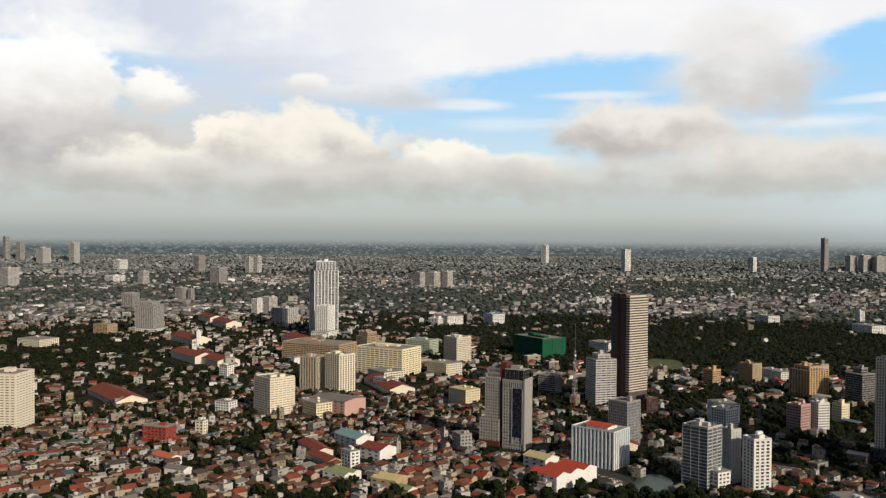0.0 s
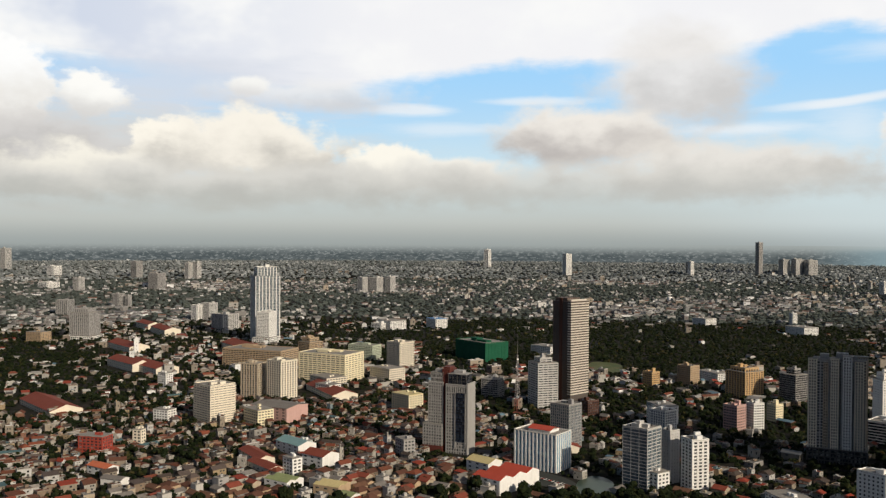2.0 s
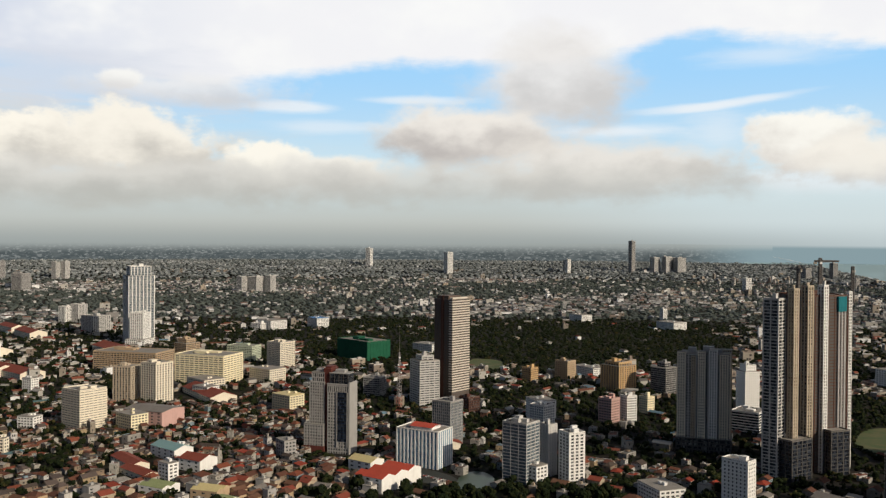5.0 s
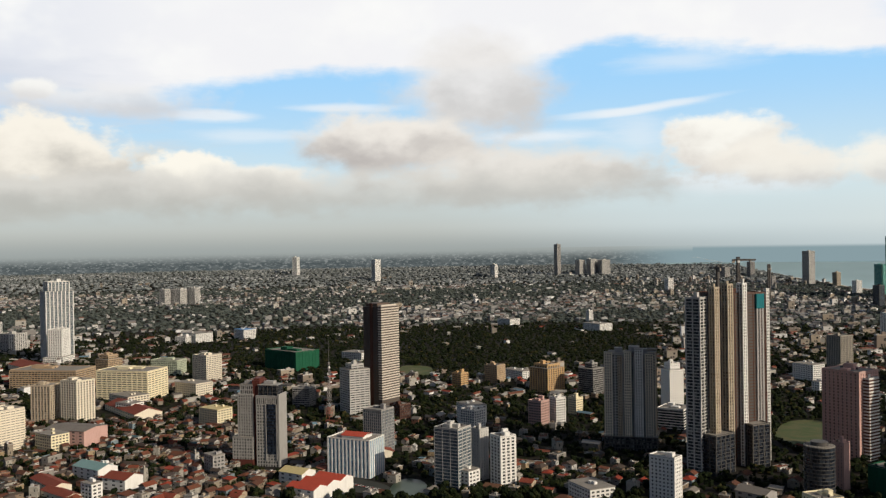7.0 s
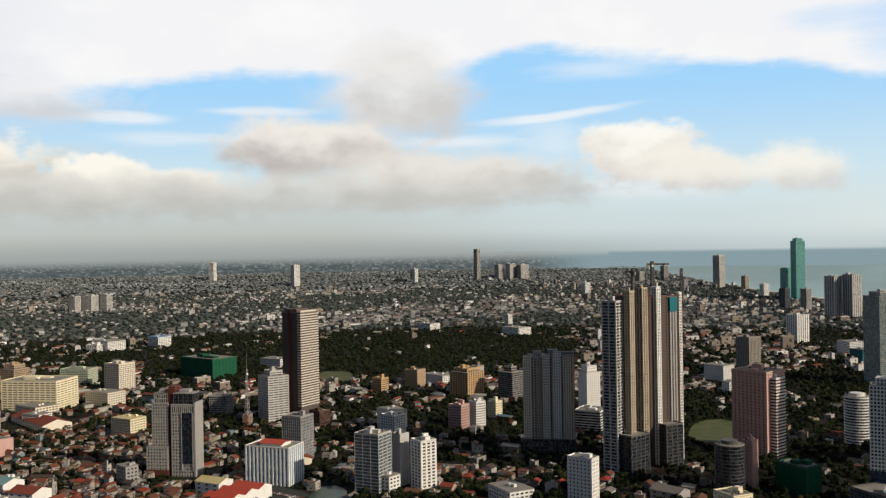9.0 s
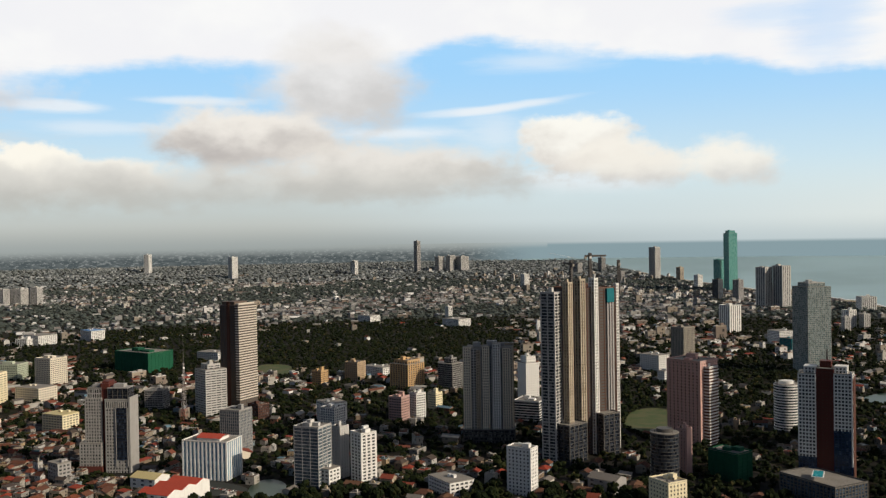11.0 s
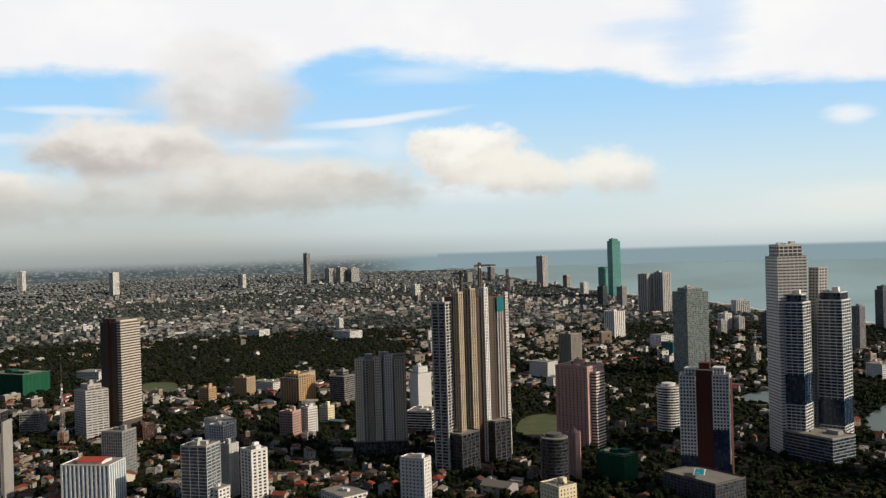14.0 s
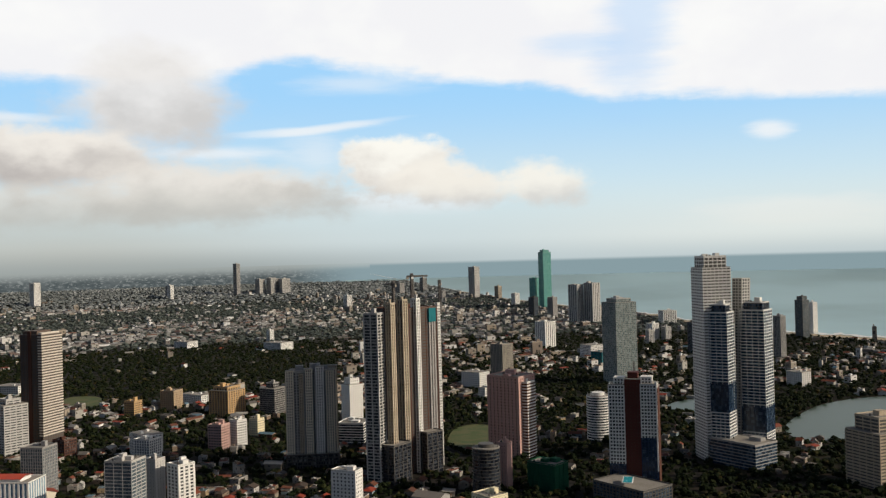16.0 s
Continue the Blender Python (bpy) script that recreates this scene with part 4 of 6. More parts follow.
def leaning_tower(x, y, turn, w, d, h):
    """A white tower whose upper part leans against its taller neighbour."""
    root = site("leaning_tower", "white gridded tower leaning against its taller neighbour", "apartment tower", x, y, turn, math.hypot(w, d) / 2 + 3)
    n = round(h / 3.4)
    st = h / n
    lean = 0.62 * w

    def shift(i):
        return -lean * (0.5 - i / n)

    bm = brick_of(-w / 2, -d / 2, 0, w / 2, d / 2, st * 0.42)
    for u in (-0.45, -0.15, 0.15, 0.45):
        box(bm, u * w - 0.5, -d / 2, -st * 0.6, u * w + 0.5, -d / 2 + 1.0, -0.01)
        box(bm, w / 2 - 1.0, u * d * 0.97 - 0.5, -st * 0.6, w / 2, u * d * 0.97 + 0.5, -0.01)
    slab = finish(bm, "floor_band", LIGHTGREY)
    bay = finish(brick_of(-w / 2 + 0.4, -d / 2 + 0.4, 0, w / 2 - 0.4, d / 2 - 0.4, st * 0.58), "bay", GLASS)
    for i in range(n):
        o = Matrix.Translation((shift(i), 0, i * st))
        part("bay", bay, GLASS, root, at=o)
        part("floor_band", slab, LIGHTGREY, root, at=o @ Matrix.Translation((0, 0, st * 0.58)))
    return root


def minaret(x, y, w, h):
    root = site("clock_tower", "slim white spire among red roofs", "tower", x, y, 20, w)
    part("shaft", brick_of(-w / 2, -w / 2, 0, w / 2, w / 2, h * 0.8), WHITE, root)
    part("gallery", brick_of(-w * 0.62, -w * 0.62, h * 0.8, w * 0.62, w * 0.62, h * 0.83), WHITE, root)
    bm = bmesh.new()
    bmesh.ops.create_cone(bm, cap_ends=True, segments=8, radius1=w * 0.45, radius2=0.1, depth=h * 0.17, matrix=Matrix.Translation((0, 0, h * 0.915)))
    part("spire", bm, WHITE, root)
    me = finish(brick_of(-0.5, -0.06, 0, 0.5, 0.06, 1.8), "window", GLASS)
    for z in (0.2, 0.4, 0.6):
        part("window", me, GLASS, root, at=Matrix.Translation((0, -w / 2, h * z)))


def radio_mast(x, y, w, h):
    root = site("radio_mast", "pale lattice radio mast with a red foot", "mast", x, y, 30, w)
    bm = bmesh.new()
    lattice(bm, Vector((0, 0, 0)), Vector((0, 0, h * 0.14)), w, w * 0.8, 6.0, 0.16)
    part("mast_foot", bm, REDSTEEL, root, "red lattice foot")
    bm = bmesh.new()
    lattice(bm, Vector((0, 0, h * 0.14)), Vector((0, 0, h * 0.7)), w * 0.8, 1.2, 5.0, 0.13)
    part("mast", bm, MAST, root)
    bm = bmesh.new()
    bmesh.ops.create_cone(bm, cap_ends=True, segments=6, radius1=0.35, radius2=0.1, depth=h * 0.3, matrix=Matrix.Translation((0, 0, h * 0.85)))
    part("aerial", bm, STEEL, root)
    for i, z in enumerate((0.45, 0.55, 0.64)):
        bm = bmesh.new()
        bmesh.ops.create_cone(bm, cap_ends=True, segments=12, radius1=1.3, radius2=1.3, depth=0.6, matrix=Matrix.Translation((math.cos(i * 2) * 2.4, math.sin(i * 2) * 2.4 - 1, h * z)) @ Matrix.Rotation(math.pi / 2, 4, "X"))
        part("dish", bm, WHITE, root)


def roof_pool(x, y, z):
    root = new("swimming_pool")
    root.matrix_world = pose(x, y, POOL_DECK, 0, 0, 40)
    tagged(root, "turquoise swimming pool on a podium roof", "swimming pool")
    part("rim", brick_of(-12, -5, 0, 12, 5, 0.5), WHITE, root)
    part("water", brick_of(-11, -4, 0.4, 11, 4, 0.6), POOL, root)


POOL_DECK = 26.0

# ---- the larger buildings ----
block("apartment_block", "tall cream slab block with horizontal window bands", "apartment block", -527.3, 1103.0, -4.9, 41.7, 41.7, 66.3, wall=CREAM, storey=3.2, band=0.7, pier=0.3, module=7)
block("apartment_block", "grey-brown slab tower with upright ribs", "apartment block", -700.2, 2169.1, -11.8, 49.3, 49.3, 69.4, wall=GREY, band=0.25, pier=0.5, module=5, crown=(0.7, 8), podium=(1.35, 1.35, 8, WHITE))
block("office_tower", "tall white tower with grey upright window strips", "office tower", -281.8, 2154.1, -70.2, 57.6, 57.6, 169.0, wall=WHITE, band=0.12, pier=0.2, module=8, storey=3.6, crown=(0.78, 20), proud=0.9, glass=GREYGLASS)
block("apartment_block", "slim white tower with a blank side wall", "apartment block", -268.1, 2072.0, -21.5, 31.8, 31.8, 70.4, wall=WHITE, band=0.5, pier=0.4, module=5, podium=(1.4, 1.5, 14, WHITE))
block("apartment_block", "white curved apartment block with long balconies", "apartment block", -221.4, 1197.4, -46.1, 37.9, 37.9, 48.4, wall=CREAM, band=0.5, pier=0.12, module=6, storey=3.1, slab=0.7)
block("hospital_block", "long yellow hospital block with rows of windows", "hospital", -90.6, 1541.5, -30.5, 92.9, 58.1, 45.7, wall=YELLOW, band=0.6, pier=0.2, module=9, storey=3.6, busy=4)
block("hospital_block", "cream and grey hospital wing with a white stair tower", "hospital", -153.2, 1364.8, -42.9, 31.9, 31.9, 56.3, wall=CREAM, band=0.35, pier=0.4, module=5, busy=3)
block("hospital_block", "cream hospital wing with dark window strips", "hospital", -197.1, 1383.7, -21.8, 29.0, 29.0, 49.5, wall=WARM, band=0.2, pier=0.4, module=5)
hall("market_hall", "tan hall under a dark grey roof", "hall", -139.3, 1209.0, -33.4, 61.1, 43.6, 19.1, roof=GREYROOF, wall=PINK, rise=2.5)
block("office_block", "long cream office block with window bands", "office block", -232.6, 1717.4, -25.2, 125.9, 63.0, 31.2, wall=TAN, band=0.5, pier=0.15, module=6)
block("office_block", "tan stepped office block", "office block", -148.7, 1821.3, -44.3, 34.0, 34.0, 39.3, wall=TAN, band=0.4, crown=(0.7, 7))
block("apartment_block", "pale green slab block", "apartment block", -39.8, 1791.3, -33.0, 56.9, 31.6, 28.6, wall=PALEGREEN, band=0.5)
block("office_block", "beige office block with a flat roof", "office block", 28.7, 1691.3, -49.4, 36.1, 36.1, 45.8, wall=CREAM, band=0.45, pier=0.3)
block("unfinished_block", "low building wrapped in green scaffold net", "building site", 191.9, 1797.6, -56.8, 93.7, 58.6, 35.9, wall=GREENNET, glass=GREENNET, band=0.1, pier=0.08, module=8, busy=3)
office_pair(84.0, 1012.0, -29.0)
dark_tower(271.5, 1316.0, -52.0)
block("car_deck", "dark brown parking podium of an apartment tower", "car park", 275.9, 1216.8, -59.3, 20.1, 20.1, 20.7, wall=BROWN, band=0.4)
block("office_block", "white office block with black window strips", "office block", 226.0, 1287.3, -73.2, 31.9, 31.9, 69.3, wall=LIGHTGREY, band=0.55, pier=0.12, module=9, crown=(0.6, 6))
block("office_block", "low dark office with long window bands", "office block", 163.0, 1364.0, -29.0, 26.6, 26.6, 28.4, wall=GREY, band=0.3, pier=0.05)
block("office_block", "office block striped upright in white and blue", "office block", 165.7, 943.5, -40.3, 50.7, 31.7, 38.2, wall=WHITE, glass=BLUEPANEL, band=0.0, pier=0.38, module=4.6, busy=1, shed=REDROOF)
block("office_block", "pale blue glazed office under a yellow roof", "office block", 208.3, 1031.8, -46.5, 25.8, 25.8, 50.2, wall=GREY, glass=GREYGLASS, band=0.2, pier=0.25, module=3)
block("office_block", "glazed white office block with stepped terraces", "office block", 248.7, 863.6, -47.9, 27.7, 25.2, 58.2, wall=LIGHTGREY, glass=GREYGLASS, band=0.22, pier=0.05, module=9, busy=5)
block("office_block", "plain white office wing with small windows", "office block", 281.1, 879.3, -59.4, 13.7, 13.7, 51.3, wall=LIGHTGREY, band=0.6, pier=0.6, module=4.5)
block("office_block", "white office block with a blank side and dark windows", "office block", 298.1, 854.6, -74.9, 18.7, 18.7, 48.3, wall=WHITE, band=0.4, pier=0.35, module=6)
block("office_block", "grey office with a white roof frame", "office block", 345.3, 1104.4, -56.1, 22.7, 22.7, 28.5, wall=WHITE, glass=GREYGLASS, band=0.3)
block("apartment_block", "ochre apartment block with dark balconies", "apartment block", 550.0, 1358.1, -64.3, 39.4, 39.4, 44.5, wall=ORANGE, band=0.35, pier=0.35, module=6, crown=(0.75, 5))
block("apartment_block", "tan apartment block by the wooded park", "apartment block", 502.5, 1476.0, -53.2, 25.5, 25.5, 30.7, wall=TAN, band=0.5, pier=0.4)
block("house_block", "small tan apartment house", "apartment block", 438.2, 1470.8, -55.7, 19.5, 19.5, 20.8, wall=ORANGE, band=0.5)
flat_block("office_block", "long low white building by the park", "office block", 554.7, 1506.8, -71.0, 53.7, 21.5, 15.7, wall=WHITE)
block("apartment_block", "dark grey apartment block with a white roof house", "apartment block", 603.7, 1306.7, -62.3, 28.3, 28.3, 48.9, wall=GREY, band=0.3, pier=0.2, piers=DARKGREY, crown=(0.5, 7))
block("apartment_block", "small pink apartment house", "apartment block", 441.4, 1119.9, -54.7, 20.1, 20.1, 31.0, wall=PINK, band=0.5)
block("apartment_block", "small white and tan apartment house", "apartment block", 468.9, 1122.4, -75.1, 15.8, 15.8, 32.8, wall=WHITE, band=0.5)
block("apartment_block", "small yellow house with arched windows", "house", 514.7, 1167.7, -62.4, 14.8, 14.8, 22.7, wall=YELLOW, band=0.6)
flat_block("school_block", "yellow stepped building with flat roofs", "school", 31.5, 1268.5, -50.6, 36.6, 26.2, 22.6, wall=YELLOW, roof=YELLOWROOF)
ribbed_tower(492.0, 957.0, -30.0)
block("hotel_block", "bright white hotel block with small windows", "hotel", 646.4, 1133.9, -86.5, 22.0, 22.0, 68.1, wall=WHITE, band=0.6, pier=0.55, module=4, crown=(0.7, 8))
block("hotel_podium", "dark grey podium with white cornice", "hotel", 592.4, 1033.8, -48.8, 34.4, 34.4, 26.9, wall=WHITE, band=0.3, pier=0.0, module=8)
block("unfinished_tower", "dark inner core of a tall unfinished tower", "tower under construction", 566.0, 866.6, -81.5, 50.6, 50.6, 181.5, wall=BROWN, glass=DARKGREY, band=0.2, pier=0.1, module=8, busy=2)
block("unfinished_tower", "tall raw concrete shaft with slab edges and dark openings", "tower under construction", 503.6, 833.2, -57.0, 16.6, 16.6, 179.6, wall=LIGHTGREY, glass=GLASS, band=0.26, pier=0.16, module=9, storey=3.3, busy=1)
block("unfinished_tower", "warm concrete shaft of a tall unfinished tower", "tower under construction", 520.1, 825.9, -70.9, 7.7, 7.7, 189.6, wall=WARM, glass=GLASS, band=0.3, pier=0.36, module=5, storey=3.3, busy=1, proud=0.9)
block("unfinished_tower", "pale concrete shaft of a tall unfinished tower", "tower under construction", 540.1, 833.0, -72.3, 8.7, 8.7, 192.1, wall=WARM, glass=GLASS, band=0.22, pier=0.3, module=6, storey=3.3, busy=1, proud=0.9)
block("unfinished_tower", "white-edged concrete shaft with dark openings", "tower under construction", 562.5, 840.3, -68.8, 7.6, 7.6, 192.1, wall=WHITE, glass=GLASS, band=0.3, pier=0.35, module=4, storey=3.3, busy=1)
block("unfinished_tower", "grey concrete shaft netted teal at the top", "tower under construction", 585.6, 848.7, -74.9, 10.8, 10.8, 179.4, wall=GREY, glass=GLASS, band=0.12, pier=0.38, module=6, storey=3.3, busy=1, net=(14, TEALNET), proud=0.9)
block("unfinished_tower", "slim white edge shaft of an unfinished tower", "tower under construction", 600.8, 851.7, -86.5, 4.1, 4.1, 184.7, wall=WHITE, glass=GLASS, band=0.4, pier=0.3, module=4, storey=3.3, busy=0)
block("unfinished_tower", "dark concrete podium of an unfinished tower", "tower under construction", 519.0, 829.0, -69.9, 31.0, 31.0, 40.0, wall=DARKGREY, glass=DARKGLASS, band=0.14, pier=0.12, module=7, storey=3.6, busy=0)
block("unfinished_tower", "dark concrete podium beside an unfinished tower", "tower under construction", 573.0, 838.0, -81.5, 24.0, 24.0, 44.8, wall=DARKGREY, glass=DARKGLASS, band=0.14, pier=0.12, module=7, storey=3.6, busy=0)
block("office_block", "plain white slab block with a grey side", "office block", 414.4, 740.6, -58.4, 25.4, 14.1, 43.7, wall=WHITE, band=0.5, pier=0.5, module=4)
block("office_block", "cream block with a flat pale roof", "office block", 498.0, 633.8, -86.6, 24.9, 20.8, 27.9, wall=YELLOW, band=0.5, pier=0.5)
hall("warehouse", "long shed under a brown roof", "hall", 491.3, 715.5, -65.2, 29.4, 21.0, 11.7, roof=GREYROOF, wall=GREY)
block("office_tower", "pink tower with dark window rows and a white crown", "office tower", 698.8, 842.3, -72.0, 44.2, 36.8, 94.1, wall=PINK, band=0.42, pier=0.62, module=5.5, piers=PINK, storey=3.5, busy=3)
block("office_tower", "dark side of a pink tower with white balcony slabs", "office tower", 703.1, 822.6, -72.0, 18.5, 18.5, 87.6, wall=WHITE, glass=BROWN, band=0.25, pier=0.0, module=9, storey=3.5, slab=0.5)
round_block("office_tower", "round dark glass office with white rings at the top", "office tower", 561.6, 718.9, 14.1, 46.7, wall=DARKGREY, glass=DARKGLASS, band=0.2)
block("office_slab", "pale pink slab wall beside a round dark office", "office tower", 591.0, 725.7, -65.8, 11.5, 11.5, 45.9, wall=PINK, band=0.5, pier=0.6)
block("unfinished_block", "building wrapped in bright green scaffold net", "building site", 619.2, 691.5, -77.1, 33.6, 24.0, 27.9, wall=GREENNET, glass=GREENNET, band=0.1, pier=0.08, module=7)
grid_tower(669.0, 619.0, -54.0)
block("pool_podium", "dark podium carrying a roof pool", "hotel podium", 637.6, 594.7, -88.0, 61.2, 40.8, 21.6, wall=DARKGREY, glass=BLUEGLASS, band=0.3, busy=0)
round_block("office_tower", "round white office tower with window rings", "office tower", 831.7, 829.9, 14.8, 56.4)
block("glass_tower", "grey glass tower with a white roof crown", "office tower", 1224.5, 1162.5, -101.7, 44.6, 44.6, 152.2, wall=LIGHTGREY, glass=PALEGLASS, band=0.1, pier=0.07, module=3.6, crown=(0.7, 6), piers=GREY)
block("apartment_tower", "grey twin apartment tower near the sea", "apartment tower", 2117.8, 2202.0, -80.7, 36.2, 36.2, 125.6, wall=LIGHTGREY, band=0.2, pier=0.45, module=9)
block("apartment_tower", "grey twin apartment tower near the sea", "apartment tower", 2152.9, 2162.5, -86.0, 38.1, 38.1, 130.4, wall=LIGHTGREY, band=0.2, pier=0.45, module=9)
block("glass_tower", "tall teal glass tower by the sea", "office tower", 2441.1, 2711.5, -99.1, 36.5, 36.5, 226.7, wall=TEALFRAME, glass=TEALGLASS, band=0.08, pier=0.08, module=6, crown=(0.7, 8))
block("glass_tower", "teal lower wing of a glass tower", "office tower", 2441.2, 2773.2, -86.3, 31.5, 31.5, 112.8, wall=TEALFRAME, glass=TEALGLASS, band=0.08, pier=0.1)
block("glass_tower", "dark blue slab by a teal tower", "office tower", 2194.4, 2503.3, -79.9, 25.7, 25.7, 67.2, wall=DARKGREY, glass=BLUEGLASS, band=0.1)
block("apartment_tower", "grey tower block on the shore", "apartment tower", 2494.4, 3245.2, -76.8, 35.7, 35.7, 136.1, wall=LIGHTGREY, band=0.3, pier=0.4)
block("apartment_tower", "slim pale tower on the shore", "apartment tower", 2533.1, 3123.3, -79.6, 22.7, 22.7, 54.4, wall=WARM, band=0.3)
block("apartment_tower", "far dark slab near the coast", "apartment tower", 2470.9, 3615.9, -83.7, 25.0, 25.0, 62.4, wall=GREY, band=0.2)
block("sky_tower", "very tall white tower with railed balcony slabs", "apartment tower", 855.1, 668.0, -118.3, 33.1, 33.1, 230.0, wall=WHITE, glass=DARKGREY, band=0.3, pier=0.12, module=5, storey=3.4, slab=0.5, crown=(0.8, 12))
glass_twin("glass_tower", "white-gridded glass tower with a dark blue foot", "apartment tower", 851.6, 655.1, -71.1, 25.8, 25.8, 175.3, 0.32, 0.5)
glass_twin("glass_tower", "white-gridded glass tower with a dark blue foot", "apartment tower", 898.4, 640.1, -74.3, 27.7, 27.7, 175.9, 0.17, 0.33)
block("hotel_podium", "long dark podium with white ledges by the lake", "hotel podium", 850.2, 627.6, -90.9, 61.2, 38.2, 27.2, wall=GREY, glass=BLUEGLASS, band=0.25, pier=0.0, module=8, busy=1)
block("apartment_tower", "narrow grey unfinished tower", "apartment tower", 1712.1, 1162.1, -91.3, 18.5, 18.5, 90.4, wall=GREY, band=0.2, pier=0.3)
block("apartment_tower", "dark slab tower by the sea", "apartment tower", 2123.5, 1373.5, -97.6, 24.9, 24.9, 107.5, wall=DARKGREY, glass=GREYGLASS, band=0.15, pier=0.2, crown=(0.7, 8))
block("apartment_tower", "white slab tower by the sea", "apartment tower", 2241.6, 1417.2, -102.6, 15.9, 15.9, 85.2, wall=WHITE, band=0.5, pier=0.5)
block("glass_tower", "dark blue slab among low buildings", "office tower", 1666.8, 1355.9, -95.8, 16.9, 16.9, 71.9, wall=DARKGREY, glass=BLUEGLASS, band=0.1)
block("apartment_tower", "curved banded apartment tower by the lake", "apartment tower", 878.8, 488.0, -103.8, 43.0, 43.0, 68.4, wall=WARM, glass=DARKGREY, band=0.35, pier=0.08, module=9, storey=3.2, slab=0.6, crown=(0.7, 14))
block("unfinished_tower", "bare concrete frame tower", "tower under construction", 1122.0, 1377.6, -79.9, 31.3, 31.3, 64.0, wall=CONCRETE, glass=DARKGREY, band=0.2, pier=0.35)
block("apartment_tower", "white tower with dark window strips", "apartment tower", 1551.1, 1726.8, -88.4, 36.3, 36.3, 64.8, wall=WHITE, band=0.15, pier=0.5, module=7)
flat_block("office_block", "white office block with terraces among trees", "office block", 1008.0, 1314.9, -77.8, 42.2, 28.1, 27.3, wall=WHITE)
flat_block("office_block", "small white office block among trees", "office block", 934.5, 1193.8, -83.0, 15.7, 15.7, 18.6, wall=WHITE)
flat_block("office_block", "blue netted low block", "building site", 1380.5, 1365.5, -83.9, 29.1, 29.1, 29.1, wall=TEALNET)
flat_block("office_block", "white low office block", "office block", 1464.3, 1474.8, -95.9, 38.9, 38.9, 29.9, wall=WHITE)
flat_block("office_block", "white terraced block beside the lake", "office block", 1403.4, 918.0, -97.3, 33.0, 22.0, 24.0, wall=WHITE)
block("far_tower", "pale white tower block far off in the town", "tower block", 508.7, 4517.9, -38.5, 26.3, 26.3, 89.6, wall=WHITE, band=0.35, pier=0.35, module=6, busy=1)
block("far_tower", "pale white tower block far off in the town", "tower block", 855.4, 4241.4, -66.3, 31.4, 31.4, 99.8, wall=WHITE, band=0.35, pier=0.35, module=6, busy=1)
block("far_tower", "dark grey tower far off in the town", "tower block", 1715.8, 4080.5, -67.7, 23.1, 23.1, 149.3, wall=GREY, band=0.35, pier=0.35, module=6, busy=1)
block("far_tower", "pale concrete tower block far off in the town", "tower block", -868.4, 4073.5, -33.0, 24.4, 24.4, 70.7, wall=LIGHTGREY, band=0.35, pier=0.35, module=6, busy=1)
block("far_tower", "pale concrete tower block far off in the town", "tower block", -831.8, 4080.6, -33.5, 24.5, 24.5, 73.4, wall=LIGHTGREY, band=0.35, pier=0.35, module=6, busy=1)
block("far_tower", "grey tower block far off in the town", "tower block", -1093.6, 4076.4, -32.8, 36.2, 36.2, 70.6, wall=GREY, band=0.35, pier=0.35, module=6, busy=1)
block("far_tower", "pale concrete tower block far off in the town", "tower block", -1698.4, 4184.8, -26.0, 32.3, 32.3, 93.3, wall=LIGHTGREY, band=0.35, pier=0.35, module=6, busy=1)
block("far_tower", "pale concrete tower block far off in the town", "tower block", -1816.8, 4131.5, -25.8, 43.1, 43.1, 69.0, wall=LIGHTGREY, band=0.35, pier=0.35, module=6, busy=1)
block("far_tower", "dark grey tower far off in the town", "tower block", -910.4, 3689.5, -27.5, 47.0, 47.0, 61.5, wall=GREY, band=0.35, pier=0.35, module=6, busy=1)
block("far_tower", "pale grey tower block far off in the town", "tower block", -1622.2, 3400.0, -29.6, 46.3, 46.3, 67.2, wall=LIGHTGREY, band=0.35, pier=0.35, module=6, busy=1)
block("far_tower", "pale concrete tower block far off in the town", "tower block", -90.5, 3608.0, -43.6, 28.4, 28.4, 60.4, wall=LIGHTGREY, band=0.35, pier=0.35, module=6, busy=1)
block("far_tower", "pale concrete tower block far off in the town", "tower block", -36.7, 3625.9, -40.6, 47.6, 47.6, 58.2, wall=LIGHTGREY, band=0.35, pier=0.35, module=6, busy=1)
block("far_tower", "pale grey tower block far off in the town", "tower block", 18.5, 3617.5, -42.3, 30.1, 30.1, 62.7, wall=LIGHTGREY, band=0.35, pier=0.35, module=6, busy=1)
block("far_tower", "pale white tower block far off in the town", "tower block", -539.1, 2642.6, -36.3, 23.8, 23.8, 42.6, wall=WHITE, band=0.35, pier=0.35, module=6, busy=1)
block("far_tower", "pale grey tower block far off in the town", "tower block", -506.3, 2651.9, -36.2, 33.0, 33.0, 47.6, wall=LIGHTGREY, band=0.35, pier=0.35, module=6, busy=1)
block("far_tower", "pale grey tower block far off in the town", "tower block", -413.4, 2379.4, -44.6, 49.6, 49.6, 39.5, wall=LIGHTGREY, band=0.35, pier=0.35, module=6, busy=1)
block("far_tower", "pale grey tower block far off in the town", "tower block", -1179.8, 3579.7, -26.9, 29.8, 29.8, 51.0, wall=LIGHTGREY, band=0.35, pier=0.35, module=6, busy=1)
block("far_tower", "pale white tower block far off in the town", "tower block", 1416.8, 4141.9, -63.8, 20.6, 20.6, 64.3, wall=WHITE, band=0.35, pier=0.35, module=6, busy=1)
block("far_tower", "pale white tower block far off in the town", "tower block", -13.0, 2367.9, -41.1, 33.1, 33.1, 16.1, wall=WHITE, band=0.35, pier=0.35, module=6, busy=1)
